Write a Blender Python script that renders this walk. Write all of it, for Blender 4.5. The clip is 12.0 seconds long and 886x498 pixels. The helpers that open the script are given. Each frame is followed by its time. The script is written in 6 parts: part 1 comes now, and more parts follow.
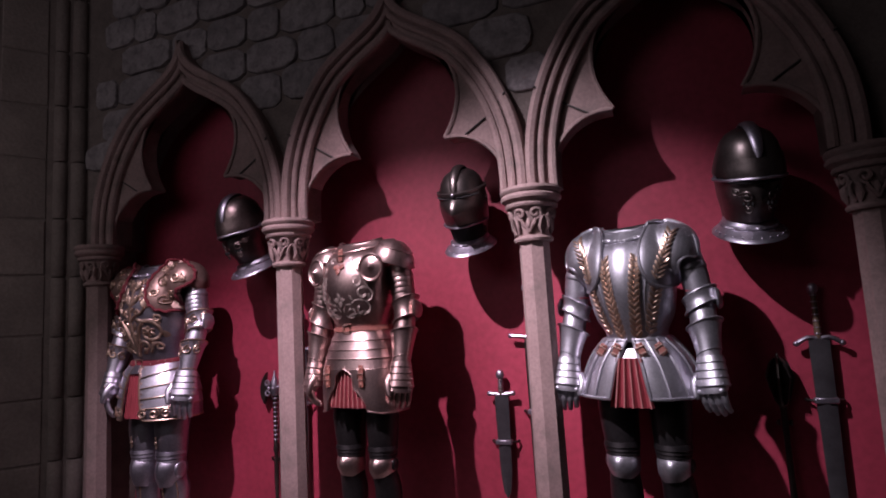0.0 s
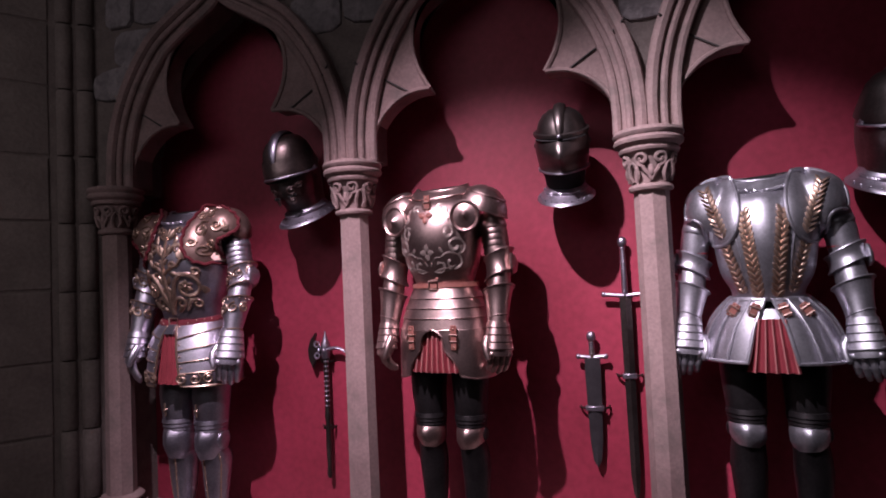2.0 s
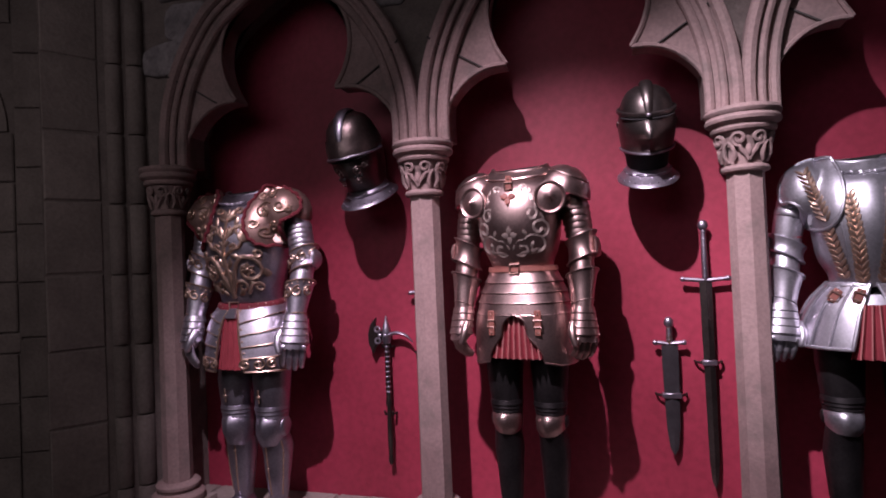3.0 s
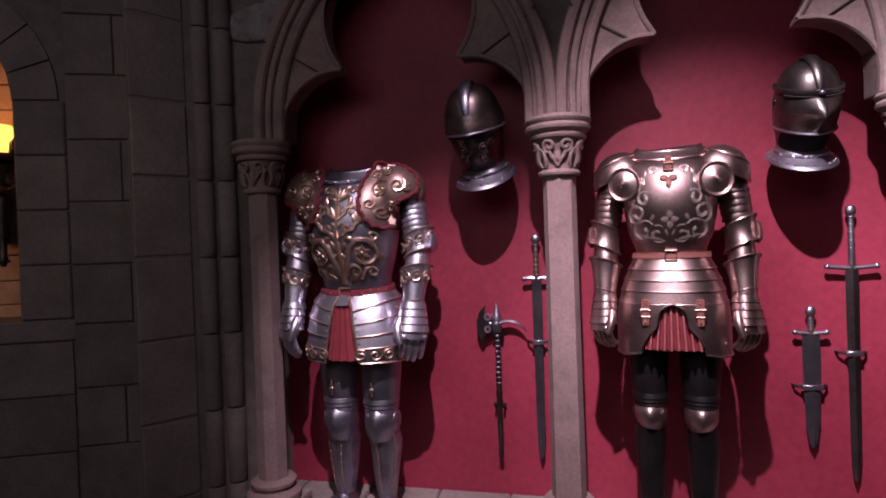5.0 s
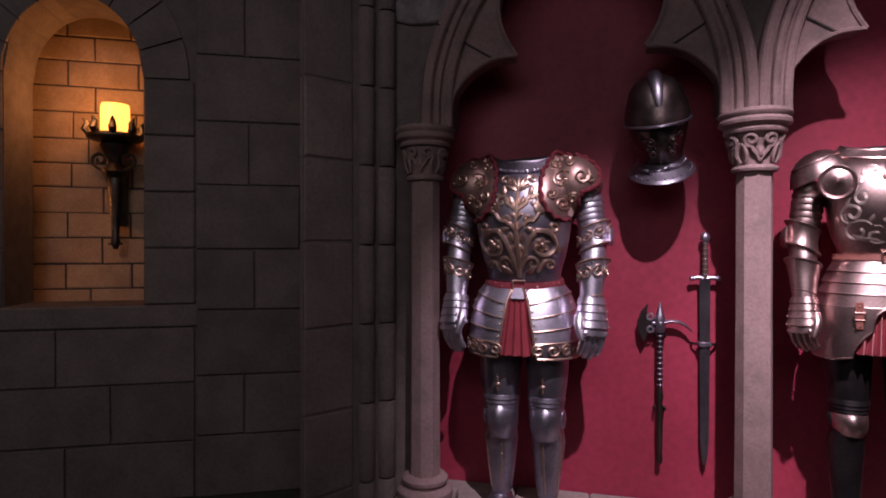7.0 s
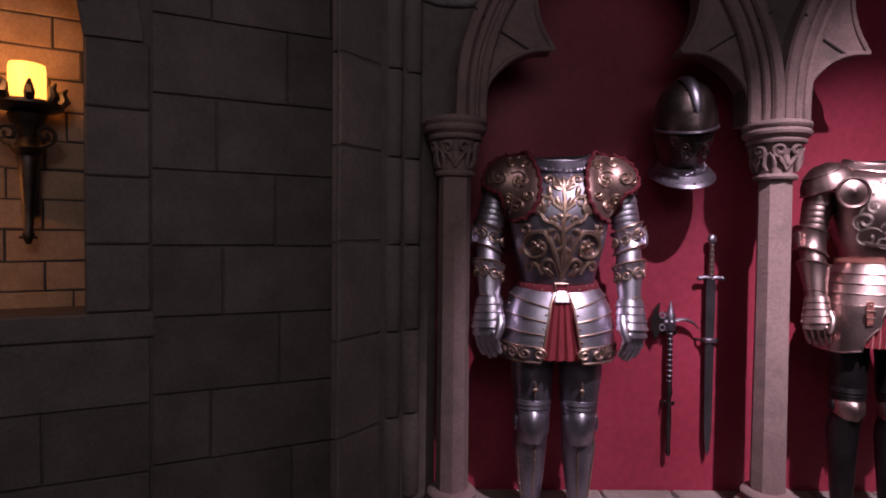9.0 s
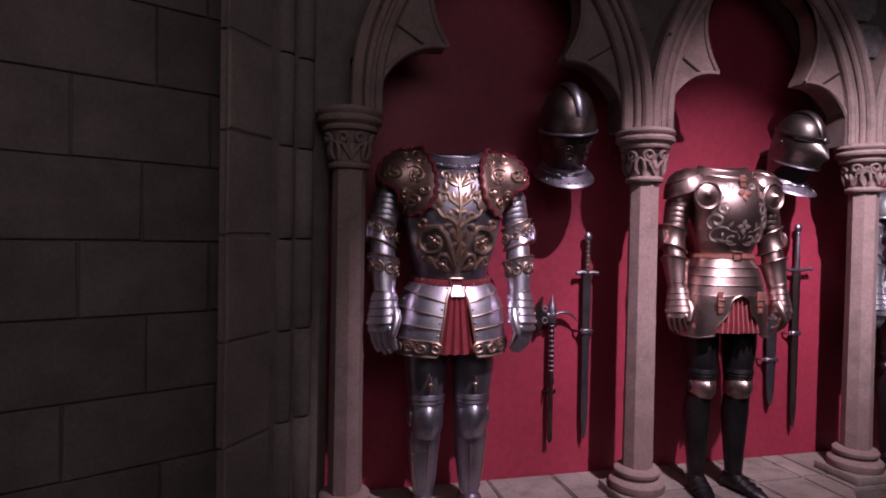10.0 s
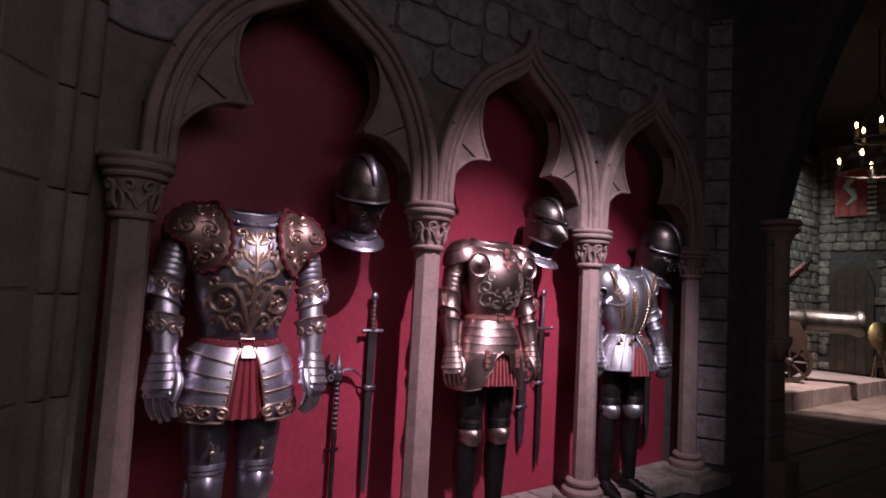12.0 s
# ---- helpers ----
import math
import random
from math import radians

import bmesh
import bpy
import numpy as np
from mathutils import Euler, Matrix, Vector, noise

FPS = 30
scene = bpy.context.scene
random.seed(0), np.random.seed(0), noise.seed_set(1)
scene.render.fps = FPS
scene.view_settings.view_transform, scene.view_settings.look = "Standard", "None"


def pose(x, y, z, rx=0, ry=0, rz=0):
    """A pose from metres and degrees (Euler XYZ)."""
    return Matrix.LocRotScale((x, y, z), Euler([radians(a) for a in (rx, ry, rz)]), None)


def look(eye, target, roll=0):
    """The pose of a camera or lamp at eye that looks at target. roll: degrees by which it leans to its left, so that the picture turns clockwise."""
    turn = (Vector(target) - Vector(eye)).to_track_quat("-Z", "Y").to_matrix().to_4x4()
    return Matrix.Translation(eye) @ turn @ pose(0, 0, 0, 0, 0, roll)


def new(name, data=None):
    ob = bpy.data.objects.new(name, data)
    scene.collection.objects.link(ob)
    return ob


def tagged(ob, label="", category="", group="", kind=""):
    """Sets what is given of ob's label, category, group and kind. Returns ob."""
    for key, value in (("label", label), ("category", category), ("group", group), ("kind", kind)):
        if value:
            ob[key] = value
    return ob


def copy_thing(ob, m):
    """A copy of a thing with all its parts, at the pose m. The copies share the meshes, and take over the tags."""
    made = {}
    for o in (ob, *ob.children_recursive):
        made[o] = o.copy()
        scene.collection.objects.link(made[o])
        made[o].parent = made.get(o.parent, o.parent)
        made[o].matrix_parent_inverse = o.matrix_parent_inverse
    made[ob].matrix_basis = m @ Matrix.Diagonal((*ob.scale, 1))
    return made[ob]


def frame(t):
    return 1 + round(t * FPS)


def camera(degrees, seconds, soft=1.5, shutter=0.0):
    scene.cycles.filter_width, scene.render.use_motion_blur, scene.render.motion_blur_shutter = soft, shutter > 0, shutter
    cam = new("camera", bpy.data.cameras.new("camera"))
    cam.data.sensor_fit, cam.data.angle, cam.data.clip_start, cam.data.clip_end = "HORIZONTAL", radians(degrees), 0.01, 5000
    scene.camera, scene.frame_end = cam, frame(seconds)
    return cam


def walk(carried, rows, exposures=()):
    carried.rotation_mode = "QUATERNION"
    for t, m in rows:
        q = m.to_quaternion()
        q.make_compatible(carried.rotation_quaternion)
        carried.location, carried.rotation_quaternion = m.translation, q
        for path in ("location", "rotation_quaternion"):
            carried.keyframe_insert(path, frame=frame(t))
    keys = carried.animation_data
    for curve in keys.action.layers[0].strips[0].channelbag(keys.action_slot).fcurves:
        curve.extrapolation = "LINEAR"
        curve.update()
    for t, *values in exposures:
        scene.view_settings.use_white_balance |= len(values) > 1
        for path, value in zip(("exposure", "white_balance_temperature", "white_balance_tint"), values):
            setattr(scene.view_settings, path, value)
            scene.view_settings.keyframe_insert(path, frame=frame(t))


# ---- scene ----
# camera: seconds, eye x, y, z, yaw, pitch, lean
cam = camera(74.45, 12.0, soft=1.9)
ROWS = [
    (0.0, 1.893, -2.632, 1.471, 21.22, 6.69, 3.30),
    (0.5, 1.771, -2.639, 1.471, 22.45, 6.43, 3.57),
    (1.0, 1.574, -2.635, 1.480, 22.05, 4.76, 2.11),
    (1.5, 1.385, -2.633, 1.485, 21.51, 3.36, 2.49),
    (2.0, 1.185, -2.542, 1.478, 16.60, 2.69, 2.68),
    (2.5, 0.997, -2.576, 1.488, 17.14, 2.21, 2.00),
    (3.0, 0.820, -2.558, 1.488, 16.24, 1.17, 2.46),
    (5.0, 0.097, -2.565, 1.526, 13.62, -0.73, 2.01),
    (5.5, -0.112, -2.574, 1.527, 12.72, -0.61, 1.62),
    (6.0, -0.259, -2.583, 1.527, 13.73, -1.11, 1.11),
    (6.5, -0.443, -2.612, 1.518, 13.49, -0.67, 0.70),
    (7.0, -0.680, -2.664, 1.483, 13.77, -0.31, -0.04),
    (7.2, -0.837, -2.653, 1.526, 12.13, -0.69, 0.00),
    (8.8, -1.465, -2.579, 1.532, 1.43, -0.92, -0.26),
    (9.0, -1.496, -2.578, 1.540, -0.58, -1.56, -0.59),
    (9.5, -1.569, -2.536, 1.504, -7.13, -1.18, -0.56),
    (10.0, -1.625, -2.526, 1.504, -13.86, -1.11, -1.04),
    (10.5, -1.666, -2.453, 1.504, -21.82, -0.51, -0.58),
    (11.0, -1.744, -2.515, 1.507, -25.16, -0.24, -0.90),
    (11.5, -1.643, -2.528, 1.549, -34.31, 1.67, -1.90),
    (12.0, -1.788, -2.563, 1.572, -36.64, 4.17, -3.12),
]
walk(cam, [(t, pose(x, y, z, 90 + pitch, lean, yaw)) for t, x, y, z, yaw, pitch, lean in ROWS], ((0.0, 0.17), (7.2, 0.16), (9.0, 0.12), (12.0, 0.12)))

# ---- light ----
world = bpy.data.worlds.new("dim_interior")
world.use_nodes = True
world.node_tree.nodes["Background"].inputs[0].default_value = (0.02, 0.018, 0.02, 1)
world.node_tree.nodes["Background"].inputs[1].default_value = 0.3
scene.world = world

LEDGE = 0.25
BACK = 0.34
COLS = (-1.42, 0.0, 1.34, 2.66)


def spot(name, eye, target, watts, colour, degrees, blend, size):
    lamp = bpy.data.lights.new(name, "SPOT")
    lamp.energy, lamp.color, lamp.spot_size, lamp.spot_blend, lamp.shadow_soft_size = watts, colour, radians(degrees), blend, size
    ob = new(name, lamp)
    ob.matrix_world = look(eye, target)
    return ob


def area(name, eye, target, watts, colour, sx, sy):
    lamp = bpy.data.lights.new(name, "AREA")
    lamp.shape, lamp.size, lamp.size_y, lamp.energy, lamp.color = "RECTANGLE", sx, sy, watts, colour
    ob = new(name, lamp)
    ob.matrix_world = look(eye, target)
    return ob


spot("armour_spot", (0.0, -2.5, 4.4), (-0.58, 0.1, 0.80), 720, (1.0, 0.80, 0.98), 28.5, 1.0, 0.035)
spot("armour_spot", (0.03, -2.5, 4.4), (0.72, 0.12, 1.22), 880, (1.0, 0.80, 0.96), 32, 1.0, 0.035)
spot("armour_spot", (0.06, -2.5, 4.4), (1.76, 0.12, 1.43), 730, (0.97, 0.86, 1.0), 26.5, 1.0, 0.035)
spot("alcove_spot", (-4.15, 0.10, 1.75), (-3.45, 0.85, 1.25), 110, (1.0, 0.39, 0.14), 120, 0.9, 0.03)
spot("stage_spot", (9.0, 0.6, 5.2), (10.2, 2.0, 0.4), 2300, (1.0, 0.76, 0.74), 56, 0.7, 0.06)
spot("stage_spot", (9.2, 1.2, 5.3), (11.2, 3.0, 2.9), 520, (0.80, 0.96, 0.96), 70, 0.8, 0.06)
# unseen fill lamps, added to lift the dark passage and left wall
area("passage_fill", (-1.2, -3.9, 3.2), (-1.9, 0.2, 0.9), 16, (1.0, 0.90, 0.98), 4.0, 1.2)
spot("left_wall_fill", (-1.5, -3.8, 3.6), (-3.1, 0.1, 1.3), 38, (1.0, 0.88, 0.90), 64, 1.0, 0.3)


# ---- materials ----
def ramp_mix(nt, fac, a, b):
    m = nt.nodes.new("ShaderNodeMix")
    m.data_type = "RGBA"
    nt.links.new(fac, m.inputs[0])
    m.inputs[6].default_value, m.inputs[7].default_value = (*a, 1), (*b, 1)
    return m.outputs[2]


def material(name, a, b, rough=0.7, metal=0.0, scale=6.0, fine=60.0, bump=0.2, bump_size=0.01, rough2=None, per_piece=0.0, grime=None):
    """Two colours mixed by broad noise, broken by fine grain, with matching relief."""
    mat = bpy.data.materials.new(name)
    mat.use_nodes = True
    nt = mat.node_tree
    bs = nt.nodes["Principled BSDF"]
    co = nt.nodes.new("ShaderNodeTexCoord")
    n1, n2 = nt.nodes.new("ShaderNodeTexNoise"), nt.nodes.new("ShaderNodeTexNoise")
    for n, s, d in ((n1, scale, 5), (n2, fine, 4)):
        n.inputs["Scale"].default_value, n.inputs["Detail"].default_value = s, d
        nt.links.new(co.outputs["Object"], n.inputs["Vector"])
    r = nt.nodes.new("ShaderNodeMapRange")
    r.inputs[1].default_value, r.inputs[2].default_value = 0.32, 0.68
    nt.links.new(n1.outputs[0], r.inputs[0])
    col = ramp_mix(nt, r.outputs[0], a, b)
    g = nt.nodes.new("ShaderNodeMapRange")
    g.inputs[1].default_value, g.inputs[2].default_value, g.inputs[3].default_value, g.inputs[4].default_value = 0.3, 0.7, 0.86, 1.11
    nt.links.new(n2.outputs[0], g.inputs[0])
    mul = nt.nodes.new("ShaderNodeVectorMath")
    mul.operation = "SCALE"
    nt.links.new(col, mul.inputs[0])
    nt.links.new(g.outputs[0], mul.inputs[3])
    out = mul.outputs[0]
    if per_piece:
        info = nt.nodes.new("ShaderNodeObjectInfo")
        q = nt.nodes.new("ShaderNodeMapRange")
        q.inputs[3].default_value, q.inputs[4].default_value = 1 - per_piece, 1 + per_piece
        nt.links.new(info.outputs["Random"], q.inputs[0])
        m2 = nt.nodes.new("ShaderNodeVectorMath")
        m2.operation = "SCALE"
        nt.links.new(out, m2.inputs[0])
        nt.links.new(q.outputs[0], m2.inputs[3])
        out = m2.outputs[0]
    if grime:
        n3 = nt.nodes.new("ShaderNodeTexNoise")
        n3.inputs["Scale"].default_value, n3.inputs["Detail"].default_value = scale * 2.3, 8
        nt.links.new(co.outputs["Object"], n3.inputs["Vector"])
        t = nt.nodes.new("ShaderNodeMapRange")
        t.inputs[1].default_value, t.inputs[2].default_value, t.inputs[4].default_value = 0.5, 0.72, 0.8
        nt.links.new(n3.outputs[0], t.inputs[0])
        m = nt.nodes.new("ShaderNodeMix")
        m.data_type = "RGBA"
        nt.links.new(t.outputs[0], m.inputs[0])
        nt.links.new(out, m.inputs[6])
        m.inputs[7].default_value = (*grime, 1)
        out = m.outputs[2]
    nt.links.new(out, bs.inputs["Base Color"])
    rr = nt.nodes.new("ShaderNodeMapRange")
    rr.inputs[3].default_value, rr.inputs[4].default_value = rough, rough if rough2 is None else rough2
    nt.links.new(n1.outputs[0], rr.inputs[0])
    nt.links.new(rr.outputs[0], bs.inputs["Roughness"])
    bs.inputs["Metallic"].default_value = metal
    if bump:
        bp = nt.nodes.new("ShaderNodeBump")
        bp.inputs["Strength"].default_value, bp.inputs["Distance"].default_value = bump, bump_size
        ad = nt.nodes.new("ShaderNodeMath")
        nt.links.new(n1.outputs[0], ad.inputs[0])
        nt.links.new(n2.outputs[0], ad.inputs[1])
        nt.links.new(ad.outputs[0], bp.inputs["Height"])
        nt.links.new(bp.outputs[0], bs.inputs["Normal"])
    return mat


def glow(name, colour, strength):
    mat = bpy.data.materials.new(name)
    mat.use_nodes = True
    bs = mat.node_tree.nodes["Principled BSDF"]
    bs.inputs["Base Color"].default_value = (*colour, 1)
    bs.inputs["Emission Color"].default_value = (*colour, 1)
    bs.inputs["Emission Strength"].default_value = strength
    return mat


CARVED = material("carved_stone", (0.258, 0.170, 0.164), (0.335, 0.23, 0.22), 0.85, 0, 4, 70, 0.35, 0.006, grime=(0.17, 0.13, 0.12))
RUBBLE = material("rubble_stone", (0.19, 0.165, 0.172), (0.30, 0.262, 0.268), 0.9, 0, 9, 60, 0.6, 0.012, per_piece=0.16, grime=(0.12, 0.10, 0.11))
ASHLAR = material("dark_ashlar", (0.155, 0.122, 0.112), (0.215, 0.172, 0.158), 0.9, 0, 5, 55, 0.5, 0.01, per_piece=0.12)
LIGHTMORTAR = material("stone_joint", (0.135, 0.106, 0.098), (0.185, 0.147, 0.136), 0.95, 0, 12, 90, 0.5, 0.008)
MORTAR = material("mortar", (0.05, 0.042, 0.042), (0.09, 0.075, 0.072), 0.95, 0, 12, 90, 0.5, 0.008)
BRICK = material("sandstone_brick", (0.42, 0.27, 0.17), (0.55, 0.37, 0.25), 0.85, 0, 6, 70, 0.4, 0.006, per_piece=0.12)
REDWALL = material("red_plaster", (0.275, 0.025, 0.051), (0.34, 0.034, 0.069), 0.60, 0, 2.2, 30, 0.06, 0.003, rough2=0.5)
LEDGESTONE = material("ledge_stone", (0.23, 0.185, 0.17), (0.33, 0.27, 0.25), 0.85, 0, 5, 60, 0.4, 0.006, per_piece=0.14, grime=(0.16, 0.125, 0.115))
FLOORSTONE = material("floor_slab", (0.10, 0.08, 0.07), (0.17, 0.135, 0.115), 0.6, 0, 3, 40, 0.3, 0.006, per_piece=0.15)
PLAIN = material("dark_plaster", (0.05, 0.042, 0.042), (0.075, 0.063, 0.06), 0.95, 0, 2, 40, 0.2, 0.006)
SILVER = material("polished_steel", (0.63, 0.585, 0.69), (0.75, 0.70, 0.81), 0.31, 0.95, 7, 90, 0.06, 0.003, rough2=0.46)
DULL = material("dull_steel", (0.34, 0.31, 0.375), (0.46, 0.425, 0.50), 0.31, 0.97, 8, 90, 0.08, 0.003, rough2=0.5)
GREYSTEEL = material("brushed_grey_steel", (0.44, 0.42, 0.475), (0.55, 0.53, 0.585), 0.34, 0.92, 8, 90, 0.08, 0.003, rough2=0.52)
BRONZE = material("browned_steel", (0.445, 0.312, 0.30), (0.565, 0.408, 0.392), 0.30, 1.0, 6, 90, 0.06, 0.003, rough2=0.46)
DARKMETAL = material("blackened_steel", (0.105, 0.085, 0.082), (0.165, 0.138, 0.134), 0.30, 0.95, 8, 80, 0.08, 0.003, rough2=0.45)
# dark leg steel, blackened further for the shade under the skirt plates
SHADEDLEGSTEEL = material("shaded_dark_leg_steel", (0.045, 0.040, 0.043), (0.075, 0.066, 0.07), 0.34, 0.9, 8, 80, 0.08, 0.003, rough2=0.5)
ETCH = material("etched_silver", (0.42, 0.33, 0.305), (0.50, 0.40, 0.37), 0.42, 0.6, 20, 120, 0.05, 0.002)
HELMBROWN = material("brown_patina_steel", (0.17, 0.125, 0.117), (0.26, 0.20, 0.19), 0.28, 0.95, 12, 80, 0.25, 0.004, rough2=0.45)
GOLD = material("gilt_metal", (0.44, 0.30, 0.235), (0.56, 0.40, 0.32), 0.26, 0.85, 14, 90, 0.08, 0.003, rough2=0.48)
COPPER = material("coppery_steel", (0.29, 0.18, 0.16), (0.38, 0.245, 0.21), 0.34, 0.75, 9, 90, 0.06, 0.003, rough2=0.45)
LEATHER = material("red_brown_leather", (0.24, 0.085, 0.07), (0.34, 0.13, 0.10), 0.55, 0, 12, 110, 0.3, 0.002)
CLOTH = material("red_cloth", (0.22, 0.024, 0.036), (0.30, 0.036, 0.052), 0.85, 0, 10, 220, 0.4, 0.002)
EDGECLOTH = material("dark_crimson_fabric", (0.11, 0.008, 0.016), (0.16, 0.014, 0.024), 0.85, 0, 10, 220, 0.4, 0.002)
PALECLOTH = material("pink_stripe_cloth", (0.40, 0.13, 0.13), (0.48, 0.18, 0.18), 0.85, 0, 10, 220, 0.3, 0.002)
IRON = material("old_iron", (0.06, 0.055, 0.055), (0.12, 0.10, 0.09), 0.4, 1.0, 9, 80, 0.2, 0.004, rough2=0.6)
SCABBARD = material("black_scabbard", (0.025, 0.022, 0.025), (0.05, 0.045, 0.05), 0.35, 0, 10, 90, 0.1, 0.002)
WOOD = material("dark_wood", (0.07, 0.04, 0.025), (0.13, 0.08, 0.05), 0.6, 0, 7, 70, 0.4, 0.004)
CARRIAGE = material("old_dark_oak", (0.032, 0.018, 0.013), (0.065, 0.038, 0.026), 0.55, 0, 7, 70, 0.4, 0.004)
# flat black that gives hollows and gaps their darkness by colour
BLACK = material("black_hollow", (0.008, 0.007, 0.008), (0.014, 0.012, 0.013), 0.95, 0, 8, 80, 0.1, 0.002)
WAX = glow("lit_wax", (1.0, 0.37, 0.065), 2.9)
FLAME = glow("candle_flame", (1.0, 0.62, 0.25), 14.0)
HALLSTONE = material("brown_cobble", (0.10, 0.078, 0.066), (0.26, 0.215, 0.19), 0.85, 0, 7, 60, 0.6, 0.012, per_piece=0.4, grime=(0.07, 0.05, 0.045))
BANNER = material("faded_banner", (0.34, 0.06, 0.06), (0.46, 0.12, 0.11), 0.9, 0, 6, 120, 0.3, 0.004)
BANNERPALE = material("banner_emblem", (0.5, 0.5, 0.46), (0.6, 0.6, 0.55), 0.9, 0, 9, 120, 0.3, 0.004)
BRASS = material("brass", (0.26, 0.18, 0.09), (0.36, 0.26, 0.13), 0.4, 1.0, 9, 80, 0.1, 0.003)
GUNMETAL = material("gun_bronze", (0.12, 0.115, 0.11), (0.20, 0.19, 0.18), 0.28, 1.0, 6, 70, 0.1, 0.003, rough2=0.5)


# ---- mesh helpers ----
def mesh_object(name, bm, mat, smooth=True):
    bmesh.ops.recalc_face_normals(bm, faces=bm.faces)
    me = bpy.data.meshes.new(name)
    bm.to_mesh(me)
    bm.free()
    me.materials.append(mat)
    if smooth:
        me.shade_smooth()
        me.set_sharp_from_angle(angle=radians(42))
    return new(name, me)


def part(name, bm, mat, parent, label="", smooth=True):
    ob = mesh_object(name, bm, mat, smooth)
    ob.parent = parent
    if label:
        ob["label"] = label
    return ob


def empty(name, m, label, category, group="", kind=""):
    ob = new(name)
    ob.matrix_world = m
    return tagged(ob, label, category, group, kind)


def joined(*bms):
    out = bmesh.new()
    for b in bms:
        me = bpy.data.meshes.new("tmp")
        b.to_mesh(me)
        b.free()
        out.from_mesh(me)
        bpy.data.meshes.remove(me)
    return out


def moved(bm, m):
    bmesh.ops.transform(bm, matrix=m, verts=bm.verts)
    return bm


def box(x0, x1, y0, y1, z0, z1, bevel=0.0, seg=2):
    bm = bmesh.new()
    bmesh.ops.create_cube(bm, size=1)
    for v in bm.verts:
        v.co = Vector((x0 + (v.co.x + 0.5) * (x1 - x0), y0 + (v.co.y + 0.5) * (y1 - y0), z0 + (v.co.z + 0.5) * (z1 - z0)))
    if bevel:
        bmesh.ops.bevel(bm, geom=bm.edges[:], offset=bevel, segments=seg, profile=0.5, affect="EDGES")
    return bm


def loft(rings, n=32, cap=True, closed=True):
    """rings: lists of points, all of one length, joined in order."""
    bm = bmesh.new()
    vs = [[bm.verts.new(p) for p in ring] for ring in rings]
    m = len(rings[0])
    for a, b in zip(vs, vs[1:]):
        for i in range(m if closed else m - 1):
            j = (i + 1) % m
            bm.faces.new((a[i], a[j], b[j], b[i]))
    if cap and closed:
        bm.faces.new(vs[0][::-1])
        bm.faces.new(vs[-1])
    return bm


def oval(cx, cy, z, rx, ry, n=32, power=2.0, front=1.0):
    """A superellipse; front scales the depth on the side of -y."""
    pts = []
    for i in range(n):
        a = 2 * math.pi * i / n
        c, s = math.cos(a), math.sin(a)
        x = math.copysign(abs(c) ** (2 / power), c) * rx
        y = math.copysign(abs(s) ** (2 / power), s) * ry * (front if s < 0 else 1)
        pts.append((cx + x, cy + y, z))
    return pts


def lathe(profile, n=24, cap=True):
    """profile: (radius, z) pairs."""
    return loft([[(r * math.cos(2 * math.pi * i / n), r * math.sin(2 * math.pi * i / n), z) for i in range(n)] for r, z in profile], cap=cap)


def tube(path, radii, n=10, flat=1.0, up=None, cap=True):
    """A tube along a path of points; flat squeezes it along the second side vector."""
    path = [Vector(p) for p in path]
    if isinstance(radii, (int, float)):
        radii = [radii] * len(path)
    rings, side = [], None
    for i, p in enumerate(path):
        d = (path[min(i + 1, len(path) - 1)] - path[max(i - 1, 0)]).normalized()
        ref = Vector(up) if up else (side if side else (Vector((0, 0, 1)) if abs(d.z) < 0.9 else Vector((0, 1, 0))))
        u = d.cross(ref)
        if u.length < 1e-5:
            u = d.orthogonal()
        u.normalize()
        w = d.cross(u).normalized()
        side = -w if not up else None
        rings.append([p + (u * math.cos(2 * math.pi * k / n) + w * math.sin(2 * math.pi * k / n) * flat) * radii[i] for k in range(n)])
    return loft(rings, cap=cap)


def ball(c, rx, ry, rz, u=16, v=10):
    bm = bmesh.new()
    bmesh.ops.create_uvsphere(bm, u_segments=u, v_segments=v, radius=1)
    for w in bm.verts:
        w.co = Vector((c[0] + w.co.x * rx, c[1] + w.co.y * ry, c[2] + w.co.z * rz))
    return bm


def slab(outline, y0, y1, bevel=0.0):
    """A flat outline of (x, z) points with thickness from y0 to y1."""
    bm = bmesh.new()
    f = bm.faces.new([bm.verts.new((x, y0, z)) for x, z in outline])
    r = bmesh.ops.extrude_face_region(bm, geom=[f])
    bmesh.ops.translate(bm, verts=[e for e in r["geom"] if isinstance(e, bmesh.types.BMVert)], vec=(0, y1 - y0, 0))
    if bevel:
        bmesh.ops.bevel(bm, geom=[e for e in bm.edges if abs(e.verts[0].co.y - e.verts[1].co.y) < 1e-6 and abs(e.verts[0].co.y - min(y0, y1)) < 1e-6], offset=bevel, segments=2, affect="EDGES")
    return bm


def smooth_path(points, steps=6):
    """Catmull-Rom through the points."""
    p = [Vector(q) for q in points]
    out = []
    for i in range(len(p) - 1):
        a, b, c, d = p[max(i - 1, 0)], p[i], p[i + 1], p[min(i + 2, len(p) - 1)]
        for k in range(steps):
            t = k / steps
            out.append(0.5 * (2 * b + (c - a) * t + (2 * a - 5 * b + 4 * c - d) * t * t + (3 * b - a - 3 * c + d) * t ** 3))
    out.append(p[-1])
    return out


def spiral(cx, cz, r0, r1, a0, turns, n=26):
    """Points (x, z) of a scroll that winds from radius r0 to r1."""
    return [(cx + (r0 + (r1 - r0) * k / n) * math.cos(a0 + turns * 2 * math.pi * k / n), cz + (r0 + (r1 - r0) * k / n) * math.sin(a0 + turns * 2 * math.pi * k / n)) for k in range(n + 1)]


